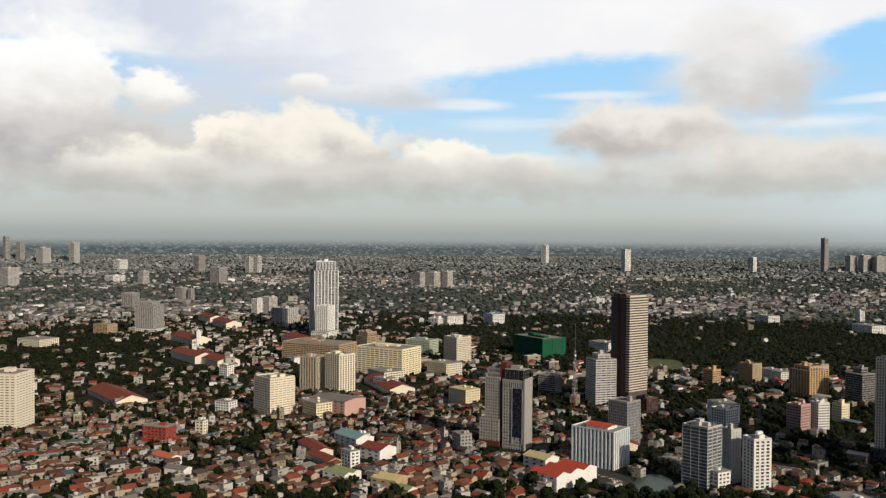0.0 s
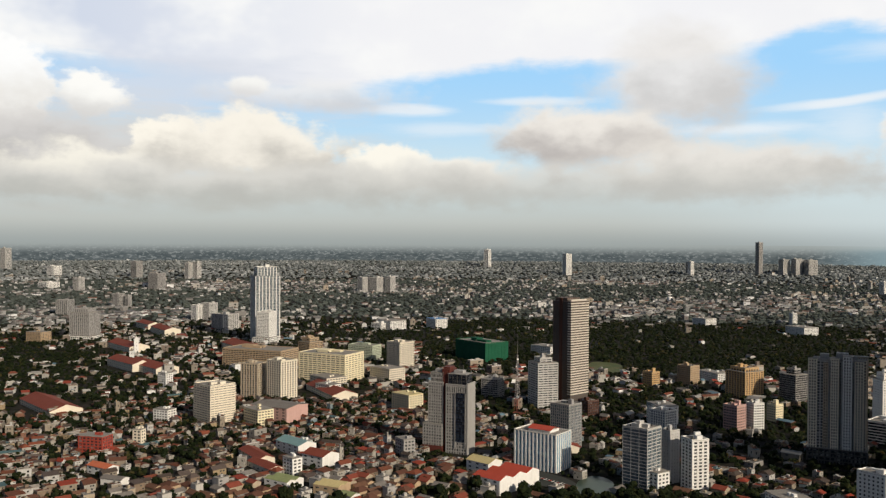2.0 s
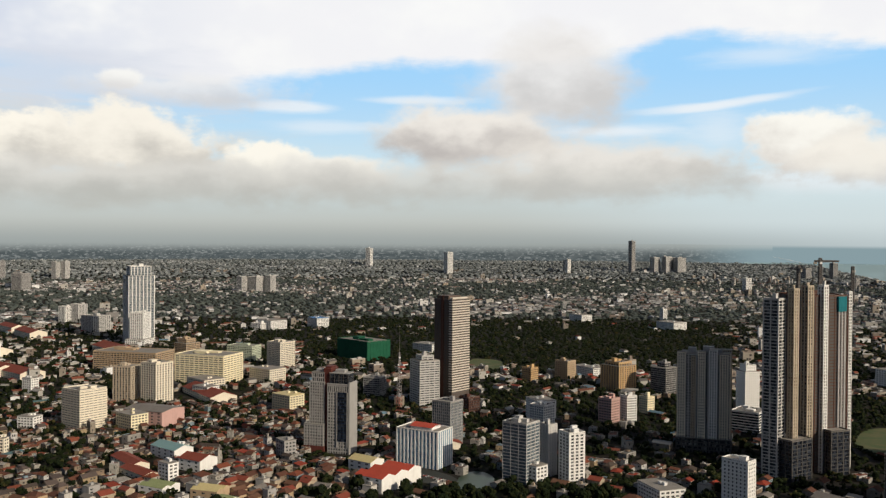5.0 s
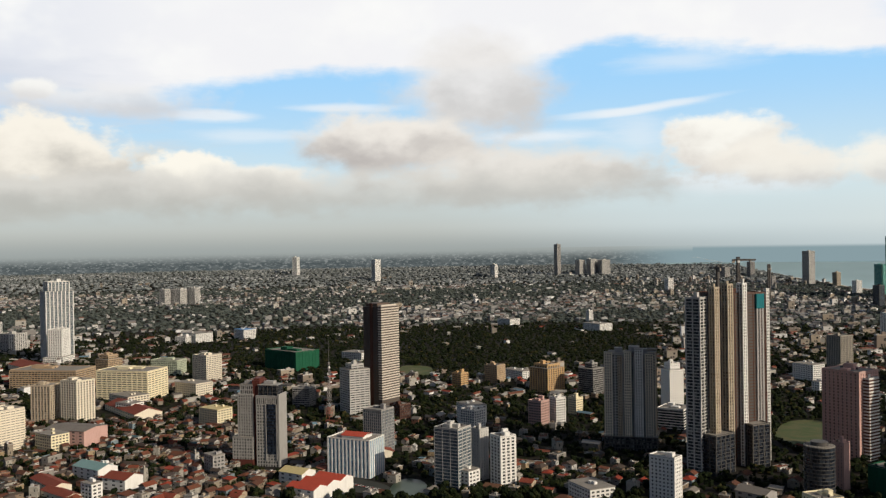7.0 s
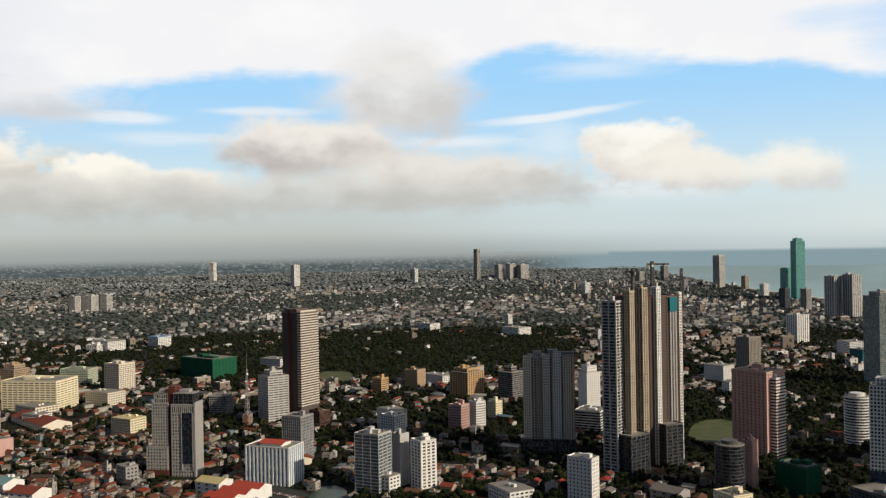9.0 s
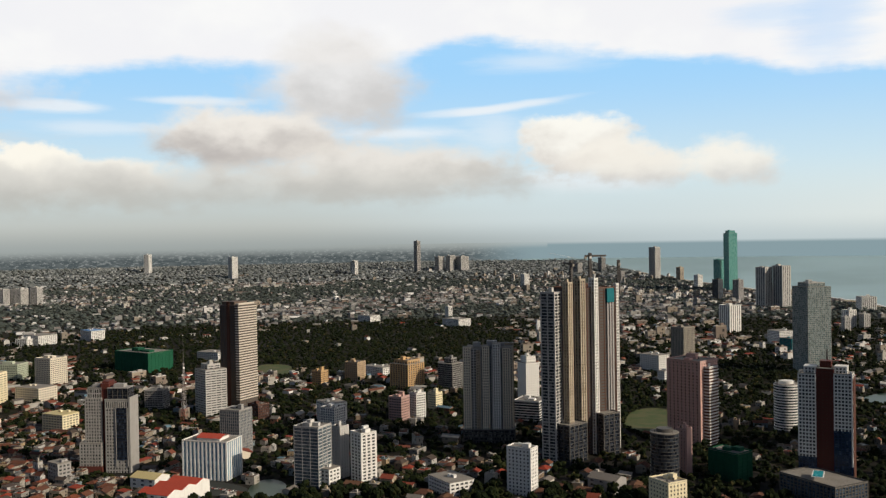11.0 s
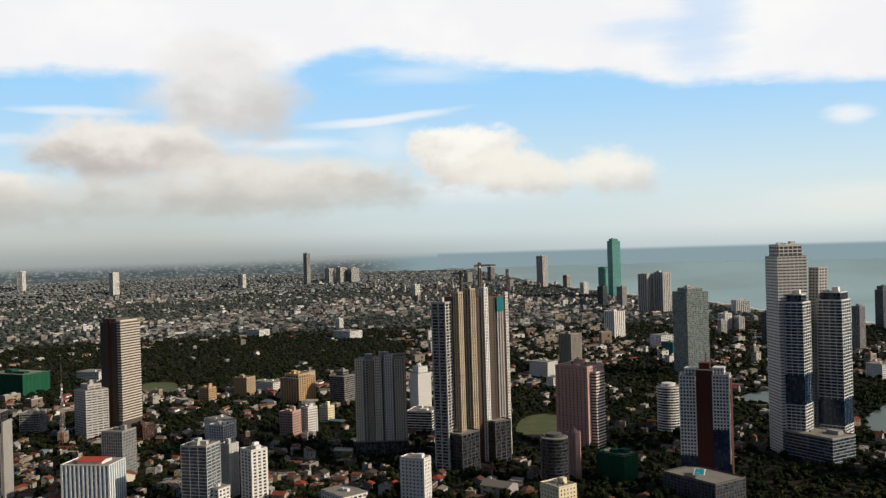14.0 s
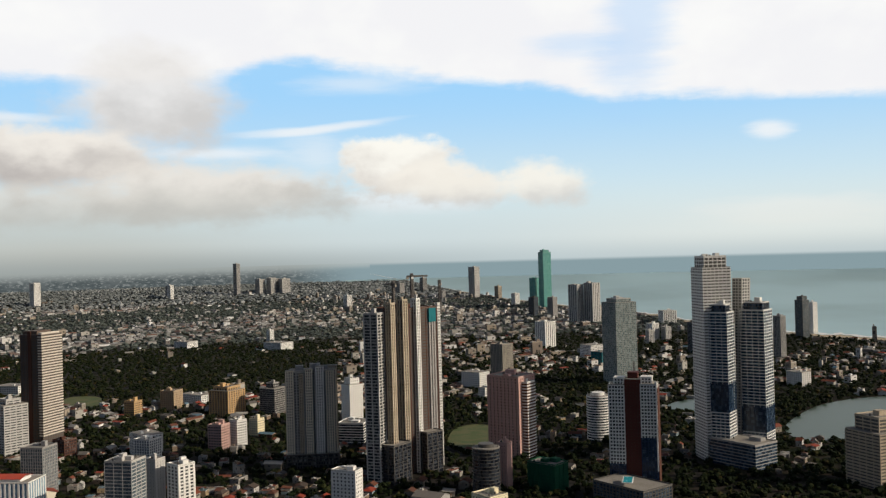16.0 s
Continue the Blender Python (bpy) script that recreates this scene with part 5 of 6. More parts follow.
block("far_tower", "pale concrete tower block far off in the town", "tower block", 1898.2, 4055.4, -97.5, 38.1, 38.1, 65.4, wall=LIGHTGREY, band=0.35, pier=0.35, module=6, busy=1)
block("far_tower", "pale concrete tower block far off in the town", "tower block", 1819.4, 4046.9, -75.5, 34.4, 34.4, 70.6, wall=LIGHTGREY, band=0.35, pier=0.35, module=6, busy=1)
block("far_tower", "pale concrete tower block far off in the town", "tower block", 1865.1, 4020.5, -73.2, 32.2, 32.2, 75.8, wall=LIGHTGREY, band=0.35, pier=0.35, module=6, busy=1)
block("far_tower", "pale concrete tower block far off in the town", "tower block", 1920.9, 3997.6, -85.8, 42.8, 42.8, 70.2, wall=LIGHTGREY, band=0.35, pier=0.35, module=6, busy=1)
block("far_tower", "pale white tower block far off in the town", "tower block", 1889.6, 3329.9, -81.6, 25.5, 25.5, 50.7, wall=WHITE, band=0.35, pier=0.35, module=6, busy=1)
block("far_tower", "grey tower block far off in the town", "tower block", 1416.3, 4153.2, -68.2, 25.0, 25.0, 59.7, wall=GREY, band=0.35, pier=0.35, module=6, busy=1)
block("far_tower", "pale white tower block far off in the town", "tower block", 1145.9, 2486.7, -74.1, 15.3, 15.3, 31.9, wall=WHITE, band=0.35, pier=0.35, module=6, busy=1)
block("far_tower", "grey tower block far off in the town", "tower block", 2287.3, 3200.1, -91.8, 17.5, 17.5, 48.7, wall=GREY, band=0.35, pier=0.35, module=6, busy=1)
block("far_tower", "pale white tower block far off in the town", "tower block", 2431.0, 2885.4, -88.9, 24.7, 24.7, 46.5, wall=WHITE, band=0.35, pier=0.35, module=6, busy=1)
block("far_tower", "grey tower block far off in the town", "tower block", 2346.8, 3632.7, -77.9, 30.2, 30.2, 45.4, wall=GREY, band=0.35, pier=0.35, module=6, busy=1)
block("far_tower", "pale white tower block far off in the town", "tower block", 2296.0, 1967.7, -118.0, 44.5, 44.5, 38.1, wall=WHITE, band=0.35, pier=0.35, module=6, busy=1)
block("far_tower", "pale grey tower block far off in the town", "tower block", 1778.0, 1583.1, -103.2, 15.7, 15.7, 34.5, wall=LIGHTGREY, band=0.35, pier=0.35, module=6, busy=1)
block("far_tower", "pale white tower block far off in the town", "tower block", 1852.3, 1639.3, -93.4, 23.9, 23.9, 44.1, wall=WHITE, band=0.35, pier=0.35, module=6, busy=1)
block("far_tower", "pale grey tower block far off in the town", "tower block", 1872.7, 1610.2, -100.5, 17.9, 17.9, 35.1, wall=LIGHTGREY, band=0.35, pier=0.35, module=6, busy=1)
block("far_tower", "grey tower block far off in the town", "tower block", 2196.5, 2404.4, -81.1, 25.0, 25.0, 71.4, wall=GREY, band=0.35, pier=0.35, module=6, busy=1)
block("far_tower", "pale white tower block far off in the town", "tower block", -1445.6, 4070.9, -30.0, 43.7, 43.7, 40.3, wall=WHITE, band=0.35, pier=0.35, module=6, busy=1)
block("far_tower", "pale white tower block far off in the town", "tower block", -1318.6, 3652.6, -35.9, 56.4, 56.4, 22.5, wall=WHITE, band=0.35, pier=0.35, module=6, busy=1)
block("far_tower", "dark grey tower far off in the town", "tower block", -2001.5, 4165.2, -32.4, 22.0, 22.0, 103.3, wall=GREY, band=0.35, pier=0.35, module=6, busy=1)
block("far_tower", "grey tower block far off in the town", "tower block", -1938.7, 4166.8, -20.2, 26.5, 26.5, 82.7, wall=GREY, band=0.35, pier=0.35, module=6, busy=1)
block("far_tower", "dull grey block with dark windows", "tower block", -879.0, 3054.1, -23.9, 28.4, 28.4, 41.6, wall=GREY, band=0.35, pier=0.35, module=6, busy=1)
block("far_tower", "dull grey block with dark windows", "tower block", -845.6, 3050.0, -29.6, 15.5, 15.5, 37.9, wall=GREY, band=0.35, pier=0.35, module=6, busy=1)
block("far_tower", "dull grey block with dark windows", "tower block", -963.7, 2802.8, -12.3, 38.1, 38.1, 43.3, wall=GREY, band=0.35, pier=0.35, module=6, busy=1)
hall("market_shed", "large shed under three orange-red sheet roofs", "hall", 117.5, 870.1, -46.5, 33.6, 61.1, 13.7, roof=REDROOF, wall=WHITE, bays=3, rise=3.5)
hall("market_shed", "long cream shed under a pale roof", "hall", 102.3, 926.5, -47.6, 30.0, 21.4, 12.0, roof=YELLOWROOF, wall=WHITE)
hall("school", "white school under a red tile roof", "school", -67.3, 963.0, -41.2, 29.9, 25.0, 11.8, roof=TILEROOF, wall=WHITE)
hall("school", "long house under a teal roof", "school", -98.9, 1021.5, -49.9, 43.5, 24.2, 11.3, roof=TEALROOF, wall=WHITE)
hall("warehouse", "shed under an orange roof", "hall", -284.0, 934.5, -36.7, 30.3, 15.1, 8.1, roof=ORANGEROOF, wall=WHITE)
hall("warehouse", "white shed with a grey roof", "hall", -259.7, 892.3, -24.9, 24.4, 12.2, 6.6, roof=GREYROOF, wall=WHITE)
flat_block("apartment_block", "brick-red block with rows of windows", "apartment block", -319.6, 1025.5, -17.8, 30.7, 19.2, 19.7, wall=REDPAINT)
hall("warehouse", "sheds under moss-green roofs", "hall", -96.6, 880.2, -38.3, 29.9, 23.0, 7.6, roof=GREENROOF, wall=WHITE, bays=2)
hall("warehouse", "shed under an ochre roof", "hall", -49.2, 856.6, -29.6, 28.0, 21.5, 8.4, roof=YELLOWROOF, wall=TAN, bays=2)
hall("warehouse", "shed under a moss-green roof", "hall", -31.9, 828.6, -41.3, 15.5, 11.9, 6.2, roof=GREENROOF, wall=WHITE)
hall("long_house", "long house under a red tile roof", "house", -462.4, 1287.8, -52.7, 130.2, 43.4, 7.7, roof=TILEROOF, wall=CREAM)
hall("long_house", "long house under a red tile roof", "house", -463.9, 1683.5, -51.8, 112.3, 37.4, 13.2, roof=TILEROOF, wall=CREAM)
hall("long_house", "long house under a red tile roof", "house", -414.8, 1645.8, -51.8, 126.9, 42.3, 11.9, roof=TILEROOF, wall=CREAM)
hall("long_house", "long house under a red tile roof", "house", -542.5, 1956.7, -54.0, 128.3, 42.8, 11.8, roof=TILEROOF, wall=CREAM)
hall("long_house", "long house under a red tile roof", "house", -616.8, 2412.7, -58.1, 103.4, 34.5, 13.3, roof=TILEROOF, wall=CREAM)
hall("long_house", "long house under a red tile roof", "house", -81.9, 1394.1, -66.5, 119.5, 39.8, 8.3, roof=TILEROOF, wall=CREAM)
hall("long_house", "long house under a red tile roof", "house", -294.0, 1926.8, -61.0, 146.6, 48.9, 12.7, roof=TILEROOF, wall=CREAM)
hall("long_house", "long house under a red tile roof", "house", -137.6, 985.6, -61.0, 57.2, 19.1, 7.2, roof=TILEROOF, wall=CREAM)
hall("long_house", "long house under a red tile roof", "house", -122.8, 944.0, -54.9, 48.5, 16.2, 5.8, roof=TILEROOF, wall=CREAM)
hall("long_house", "long house under a red tile roof", "house", -540.2, 2274.0, -60.1, 118.0, 39.3, 13.8, roof=TILEROOF, wall=CREAM)
hall("long_house", "long house under a red tile roof", "house", 207.9, 1034.4, -87.8, 68.2, 22.7, 5.7, roof=TILEROOF, wall=CREAM)
flat_block("town_block", "plain white block with a flat roof among houses", "building", -284.8, 1195.9, -27.0, 23.4, 16.7, 16.3, wall=WHITE)
flat_block("town_block", "small yellow block with a flat roof among houses", "building", -161.0, 1171.8, -49.7, 33.1, 23.7, 20.9, wall=YELLOW)
flat_block("town_block", "white house block with a flat roof among houses", "building", -90.3, 1023.1, -49.5, 16.3, 11.6, 12.7, wall=WHITE)
flat_block("town_block", "white block with dark windows with a flat roof among houses", "building", -93.1, 925.9, -48.8, 16.7, 11.9, 17.2, wall=WHITE)
flat_block("town_block", "grey house block with a flat roof among houses", "building", 22.7, 1002.2, -63.0, 19.6, 14.0, 18.6, wall=GREY)
flat_block("town_block", "white block with a flat roof among houses", "building", -350.5, 1474.3, -37.0, 19.4, 13.9, 22.0, wall=WHITE)
flat_block("town_block", "white block with a flat roof among houses", "building", -86.8, 1398.6, -44.8, 32.2, 23.0, 15.5, wall=WHITE)
flat_block("town_block", "long cream block with a flat roof among houses", "building", 4.2, 1532.1, -48.5, 49.2, 35.2, 21.6, wall=CREAM)
flat_block("town_block", "cream block with a flat roof among houses", "building", -92.2, 1483.9, -54.9, 52.0, 37.1, 14.5, wall=CREAM)
flat_block("town_block", "long cream block with a flat roof among houses", "building", -835.1, 1874.4, -27.3, 66.3, 47.4, 16.1, wall=CREAM)
flat_block("town_block", "tan block with a flat roof among houses", "building", -783.7, 2109.7, -25.2, 43.3, 30.9, 22.1, wall=TAN)
flat_block("town_block", "narrow cream block with a flat roof among houses", "building", -282.3, 1064.0, -22.1, 11.9, 8.5, 17.9, wall=CREAM)
flat_block("town_block", "plain white block with a flat roof among houses", "building", 427.5, 766.0, -77.3, 22.9, 16.3, 36.2, wall=WHITE)
flat_block("town_block", "white block with a flat roof among houses", "building", 335.2, 1873.4, -49.2, 51.8, 37.0, 17.4, wall=WHITE)
flat_block("town_block", "white office with a flat roof among houses", "building", 356.1, 1144.8, -83.7, 37.6, 26.8, 28.2, wall=WHITE)
flat_block("town_block", "white low block with a flat roof among houses", "building", 357.9, 777.9, -82.0, 37.7, 26.9, 13.9, wall=WHITE)
flat_block("town_block", "white terraced block with a flat roof among houses", "building", 259.3, 855.4, -60.0, 22.5, 16.1, 18.1, wall=WHITE)
flat_block("town_block", "white block with a flat roof among houses", "building", 18.1, 2386.4, -61.0, 65.7, 46.9, 23.4, wall=WHITE)
flat_block("town_block", "blue-roofed block with a flat roof among houses", "building", 137.1, 2414.5, -63.1, 50.3, 36.0, 25.3, wall=WHITE, roof=BLUEROOF)
flat_block("town_block", "white block with a flat roof among houses", "building", 895.7, 2501.5, -67.8, 54.3, 38.8, 18.5, wall=WHITE)
flat_block("town_block", "white block with a flat roof among houses", "building", 1050.2, 2229.4, -71.2, 63.9, 45.6, 21.0, wall=WHITE)
leaning_tower(889.8, 656.2, -95.1, 14.3, 14.3, 204.6)
tower_crane(578.6, 870.2, 174.8, 45.0, 19, -15)
tower_crane(613.4, 864.5, 173.1, 38.0, 11, 60)
tower_crane(560.6, 881.9, 175.4, 36.0, 12, 100)
minaret(-510.3, 1899.2, 8.9, 34.3)
radio_mast(183.8, 1251.8, 6.5, 112.0)
roof_pool(629.1, 591.8, 0.0)

# ---- parked cars ----


def car(paint):
    """A small saloon: body with bonnet and boot, glazed cabin, four wheels."""
    root = new("car")
    bm = brick_of(-2.1, -0.85, 0.3, 2.1, 0.85, 0.85)
    bmesh.ops.bevel(bm, geom=bm.edges[:], offset=0.12, segments=1, affect="EDGES")
    part("body", bm, paint, root)
    bm = bmesh.new()
    v = [bm.verts.new(p) for p in ((-1.3, -0.75, 0.84), (1.1, -0.75, 0.84), (1.1, 0.75, 0.84), (-1.3, 0.75, 0.84), (-0.8, -0.62, 1.42), (0.5, -0.62, 1.42), (0.5, 0.62, 1.42), (-0.8, 0.62, 1.42))]
    for f in ((3, 2, 1, 0), (4, 5, 6, 7), (0, 1, 5, 4), (1, 2, 6, 5), (2, 3, 7, 6), (3, 0, 4, 7)):
        bm.faces.new([v[i] for i in f])
    part("cabin", bm, GLASS, root)
    bm = bmesh.new()
    bmesh.ops.create_cone(bm, cap_ends=True, segments=10, radius1=0.32, radius2=0.32, depth=0.2, matrix=Matrix.Rotation(math.pi / 2, 4, "X"))
    me = finish(bm, "wheel", DARKGREY)
    for u, w in ((-1.3, -0.8), (1.3, -0.8), (-1.3, 0.8), (1.3, 0.8)):
        part("wheel", me, DARKGREY, root, at=Matrix.Translation((u, w, 0.32)))
    return root


CAR_ROW = (141.6, 914.8, 175.5, 869.9, 37)
for paint, label in ((WHITE, "white parked car on a car park"), (GREY, "grey parked car on a car park"), (REDPAINT, "red parked car on a car park")):
    first = None
    for i in range(6):
        k = (i * 3 + (0 if paint == WHITE else 1 if paint == GREY else 2)) / 17
        m = pose(CAR_ROW[0] + (CAR_ROW[2] - CAR_ROW[0]) * k, CAR_ROW[1] + (CAR_ROW[3] - CAR_ROW[1]) * k, 0.3, 0, 0, CAR_ROW[4])
        if first is None:
            first = tagged(car(paint), label, "car", "cars on the car park")
            first.matrix_world = m
        else:
            copy_thing(first, m)

# ---- houses and trees by the thousand ----
rng = np.random.default_rng(7)


def many(name, label, category, base_v, base_f, base_m, mats, x, y, z, turn, sx, sy, sz):
    """One object out of one small shape, set down at every place with its own turn and size."""
    n, k = len(x), len(base_v)
    c, s = np.cos(turn)[:, None], np.sin(turn)[:, None]
    vx, vy, vz = base_v[None, :, 0] * sx[:, None], base_v[None, :, 1] * sy[:, None], base_v[None, :, 2] * sz[:, None]
    v = np.stack([x[:, None] + c * vx - s * vy, y[:, None] + s * vx + c * vy, z[:, None] + vz], -1).reshape(-1, 3)
    f = (base_f[None] + (np.arange(n) * k)[:, None, None]).reshape(-1, base_f.shape[1])
    ob = arrays(name, v, f, mats, np.tile(base_m, n))
    return tagged(ob, label, category, kind="stuff")


def shape(bm):
    bmesh.ops.triangulate(bm, faces=bm.faces[:])
    bm.verts.ensure_lookup_table()
    v = np.array([q.co[:] for q in bm.verts])
    f = np.array([[q.index for q in p.verts] for p in bm.faces])
    m = np.array([p.material_index for p in bm.faces])
    bm.free()
    return v, f, m


def paint(bm, start, index):
    bm.faces.ensure_lookup_table()
    for f in bm.faces[start:]:
        f.material_index = index


def house_shape(kind, windows, rnd):
    """A house one metre wide, deep and high to its eaves, to be stretched. Materials: wall, roof, glass."""
    bm = bmesh.new()
    box(bm, -0.5, -0.5, 0, 0.5, 0.5, 1.0)
    if kind == "gable":
        for xe, flip in ((-0.5, 0), (0.5, 1)):
            v = [bm.verts.new(p) for p in ((xe, -0.5, 1), (xe, 0.5, 1), (xe, 0, 1.38))]
            bm.faces.new(v if flip else v[::-1])
        n = len(bm.faces)
        gable(bm, -0.5, -0.5, 0.5, 0.5, 1.0, 0.38, 0.06, 0.03)
        paint(bm, n, 1)
    elif kind == "hip":
        n = len(bm.faces)
        e = 0.56
        v = [bm.verts.new(p) for p in ((-e, -e, 0.98), (e, -e, 0.98), (e, e, 0.98), (-e, e, 0.98), (-0.2, 0, 1.42), (0.2, 0, 1.42))]
        for f in ((0, 1, 5, 4), (1, 2, 5), (2, 3, 4, 5), (3, 0, 4), (3, 2, 1, 0)):
            bm.faces.new([v[i] for i in f])
        paint(bm, n, 1)
    elif kind == "lean":
        box(bm, -0.78, -0.3, 0, -0.502, 0.45, 0.62)
        box(bm, 0.0, 0.502, 0, 0.45, 0.8, 0.7)
        n = len(bm.faces)
        box(bm, -0.82, -0.34, 0.62, -0.502, 0.49, 0.67)
        box(bm, -0.04, 0.502, 0.7, 0.49, 0.84, 0.75)
        v = [bm.verts.new(p) for p in ((-0.55, -0.55, 1.0), (0.55, -0.55, 1.0), (0.55, 0.55, 1.2), (-0.55, 0.55, 1.2), (-0.55, -0.55, 1.04), (0.55, -0.55, 1.04), (0.55, 0.55, 1.24), (-0.55, 0.55, 1.24))]
        for f in ((3, 2, 1, 0), (4, 5, 6, 7), (0, 1, 5, 4), (1, 2, 6, 5), (2, 3, 7, 6), (3, 0, 4, 7)):
            bm.faces.new([v[i] for i in f])
        paint(bm, n, 1)
    else:
        for a, b, c, e in ((-0.5, -0.5, 0.5, -0.46), (-0.5, 0.46, 0.5, 0.5), (-0.5, -0.46, -0.46, 0.46), (0.46, -0.46, 0.5, 0.46)):
            box(bm, a, b, 1.001, c, e, 1.1)
        n = len(bm.faces)
        box(bm, -0.455, -0.455, 1.001, 0.455, 0.455, 1.02)
        paint(bm, n, 1)
        box(bm, 0.05, 0.0, 1.02, 0.35, 0.3, 1.28)
    n = len(bm.faces)
    for i in range(windows):
        s = i % 4
        u = rnd.uniform(-0.34, 0.34)
        zc = 0.28 if (i // 4) % 2 else 0.70
        a, h = 0.075, 0.11
        if s in (0, 2):
            yy = -0.503 if s == 0 else 0.503
            p = [(u - a, yy, zc - h), (u + a, yy, zc - h), (u + a, yy, zc + h), (u - a, yy, zc + h)]
        else:
            xx = 0.503 if s == 1 else -0.503
            p = [(xx, u - a, zc - h), (xx, u + a, zc - h), (xx, u + a, zc + h), (xx, u - a, zc + h)]
        v = [bm.verts.new(q) for q in p]
        bm.faces.new(v if s in (0, 1) else v[::-1])
    paint(bm, n, 2)
    return shape(bm)


def crown_shape(clumps, rnd, detail=1, spread=1.0):
    """A tree crown one metre in radius, its foot at 0: many rough clumps of leaves."""
    bm = bmesh.new()
    for i in range(clumps):
        a, r = rnd.uniform(0, 6.28), rnd.uniform(0.0, 0.72) * spread if i else 0
        zc = 0.95 + rnd.uniform(-0.35, 0.42) - 0.35 * r
        s = rnd.uniform(0.30, 0.52) if clumps > 3 else rnd.uniform(0.55, 0.8)
        m = Matrix.Translation((math.cos(a) * r, math.sin(a) * r, zc)) @ Euler((rnd.uniform(0, 3), rnd.uniform(0, 3), rnd.uniform(0, 3))).to_matrix().to_4x4() @ Matrix.Diagonal((s, s * rnd.uniform(0.75, 1.1), s * rnd.uniform(0.55, 0.85), 1))
        g = bmesh.ops.create_icosphere(bm, subdivisions=detail, radius=1.0, matrix=m)
        for v in g["verts"]:
            v.co += Vector((rnd.uniform(-1, 1), rnd.uniform(-1, 1), rnd.uniform(-1, 1))) * s * 0.28
    return shape(bm)


def inside(px, py, poly):
    hit = np.zeros(len(px), bool)
    j = len(poly) - 1
    for i in range(len(poly)):
        xi, yi = poly[i]
        xj, yj = poly[j]
        cross = ((yi > py) != (yj > py)) & (px < (xj - xi) * (py - yi) / (yj - yi + 1e-12) + xi)
        hit ^= cross
        j = i
    return hit


def free(x, y, gap):
    """Which places are clear of water, lawns and the larger buildings."""
    ok = np.ones(len(x), bool)
    for fx, fy, fr in FEET:
        ok &= (x - fx) ** 2 + (y - fy) ** 2 > (fr * 0.8 + gap) ** 2
    for poly in KEEP_OUT:
        ok &= ~inside(x, y, poly)
    az = np.degrees(np.arctan2(x, y))
    d = far_of(np.hypot(x, y))
    ok &= ~((az > coast_az[0]) & (d > smooth(az, SHORE) - 75))
    return ok


def lots(d0, d1, az0, az1, cell, jitter, seed):
    """Rows of plots, turned street by street, within a stretch of bearings and distances (true metres)."""
    g = np.random.default_rng(seed)
    a0, a1 = np.radians(az0), np.radians(az1)
    xs = np.arange(-d1, d1, cell)
    ys = np.arange(0, d1, cell)
    X, Y = np.meshgrid(xs, ys)
    X, Y = X.ravel(), Y.ravel()
    bend = 0.35 * np.sin(X / 410.0 + 1.3) + 0.3 * np.sin(Y / 530.0) + 0.2
    X = X + 30 * np.sin(Y / 160.0) + g.uniform(-jitter, jitter, len(X)) * cell
    Y = Y + 30 * np.sin(X / 190.0) + g.uniform(-jitter, jitter, len(Y)) * cell
    r, a = np.hypot(X, Y), np.arctan2(X, Y)
    k = (r > d0) & (r < d1) & (a > a0) & (a < a1)
    return X[k], Y[k], bend[k], g


def settle(X, Y):
    """From the true plan to the drawn ground."""
    d = np.hypot(X, Y)
    r = reach(d)
    s = r / d
    return X * s, Y * s, ground_z(X * s, Y * s), s


def green_share(X, Y):
    """How wooded the town is: few trees in the old quarter, many gardens further off, a wood round the park."""
    d, az = np.hypot(X, Y), np.degrees(np.arctan2(X, Y))
    t = 0.27 + 0.54 * np.clip((d - 1100) / 600, 0, 1) - 0.06 * np.clip((az - 26) / 10, 0, 1) * (d > 1700)
    t = t + 0.46 * np.clip((az - 0) / 8, 0, 1) * (d < 1500)
    wave = np.sin(X / 170 + 0.7) * np.sin(Y / 230 + X / 500) + 0.6 * np.sin(X / 75 - Y / 120)
    t = t + 0.16 * wave
    belt = np.sin(X / 620 + 0.9 * np.sin(Y / 900)) * np.sin(Y / 300 + 0.8 * np.sin(X / 540))
    t = t + 0.42 * belt * (d > 1400)
    t = t + 0.07 * (d > 2700)
    park = ((az - 17.5) / 11.0) ** 2 + ((d - 2080) / 430) ** 2 < 1 + 0.25 * np.sin(az * 2.3)
    park |= ((az - 57) / 3.0) ** 2 + ((d - 1500) / 220) ** 2 < 1
    park |= ((az - 52) / 14.0) ** 2 + ((d - 930) / 85) ** 2 < 1
    park |= ((az - 44) / 4.0) ** 2 + ((d - 1650) / 170) ** 2 < 1
    return np.where(park, 0.995, np.clip(t, 0.06, 0.93))


rnd = random.Random(5)
KINDS = ["gable", "flat", "hip", "flat", "lean", "gable"]
NEAR_SHAPES = [house_shape(k, w, rnd) for k, w in (("gable", 9), ("flat", 10), ("hip", 8), ("flat", 8), ("lean", 6), ("gable", 7))]
FAR_SHAPES = [house_shape(k, 0, rnd) for k in KINDS]
FAR_SHAPES[1] = house_shape("flat", 4, rnd)
TREES = []


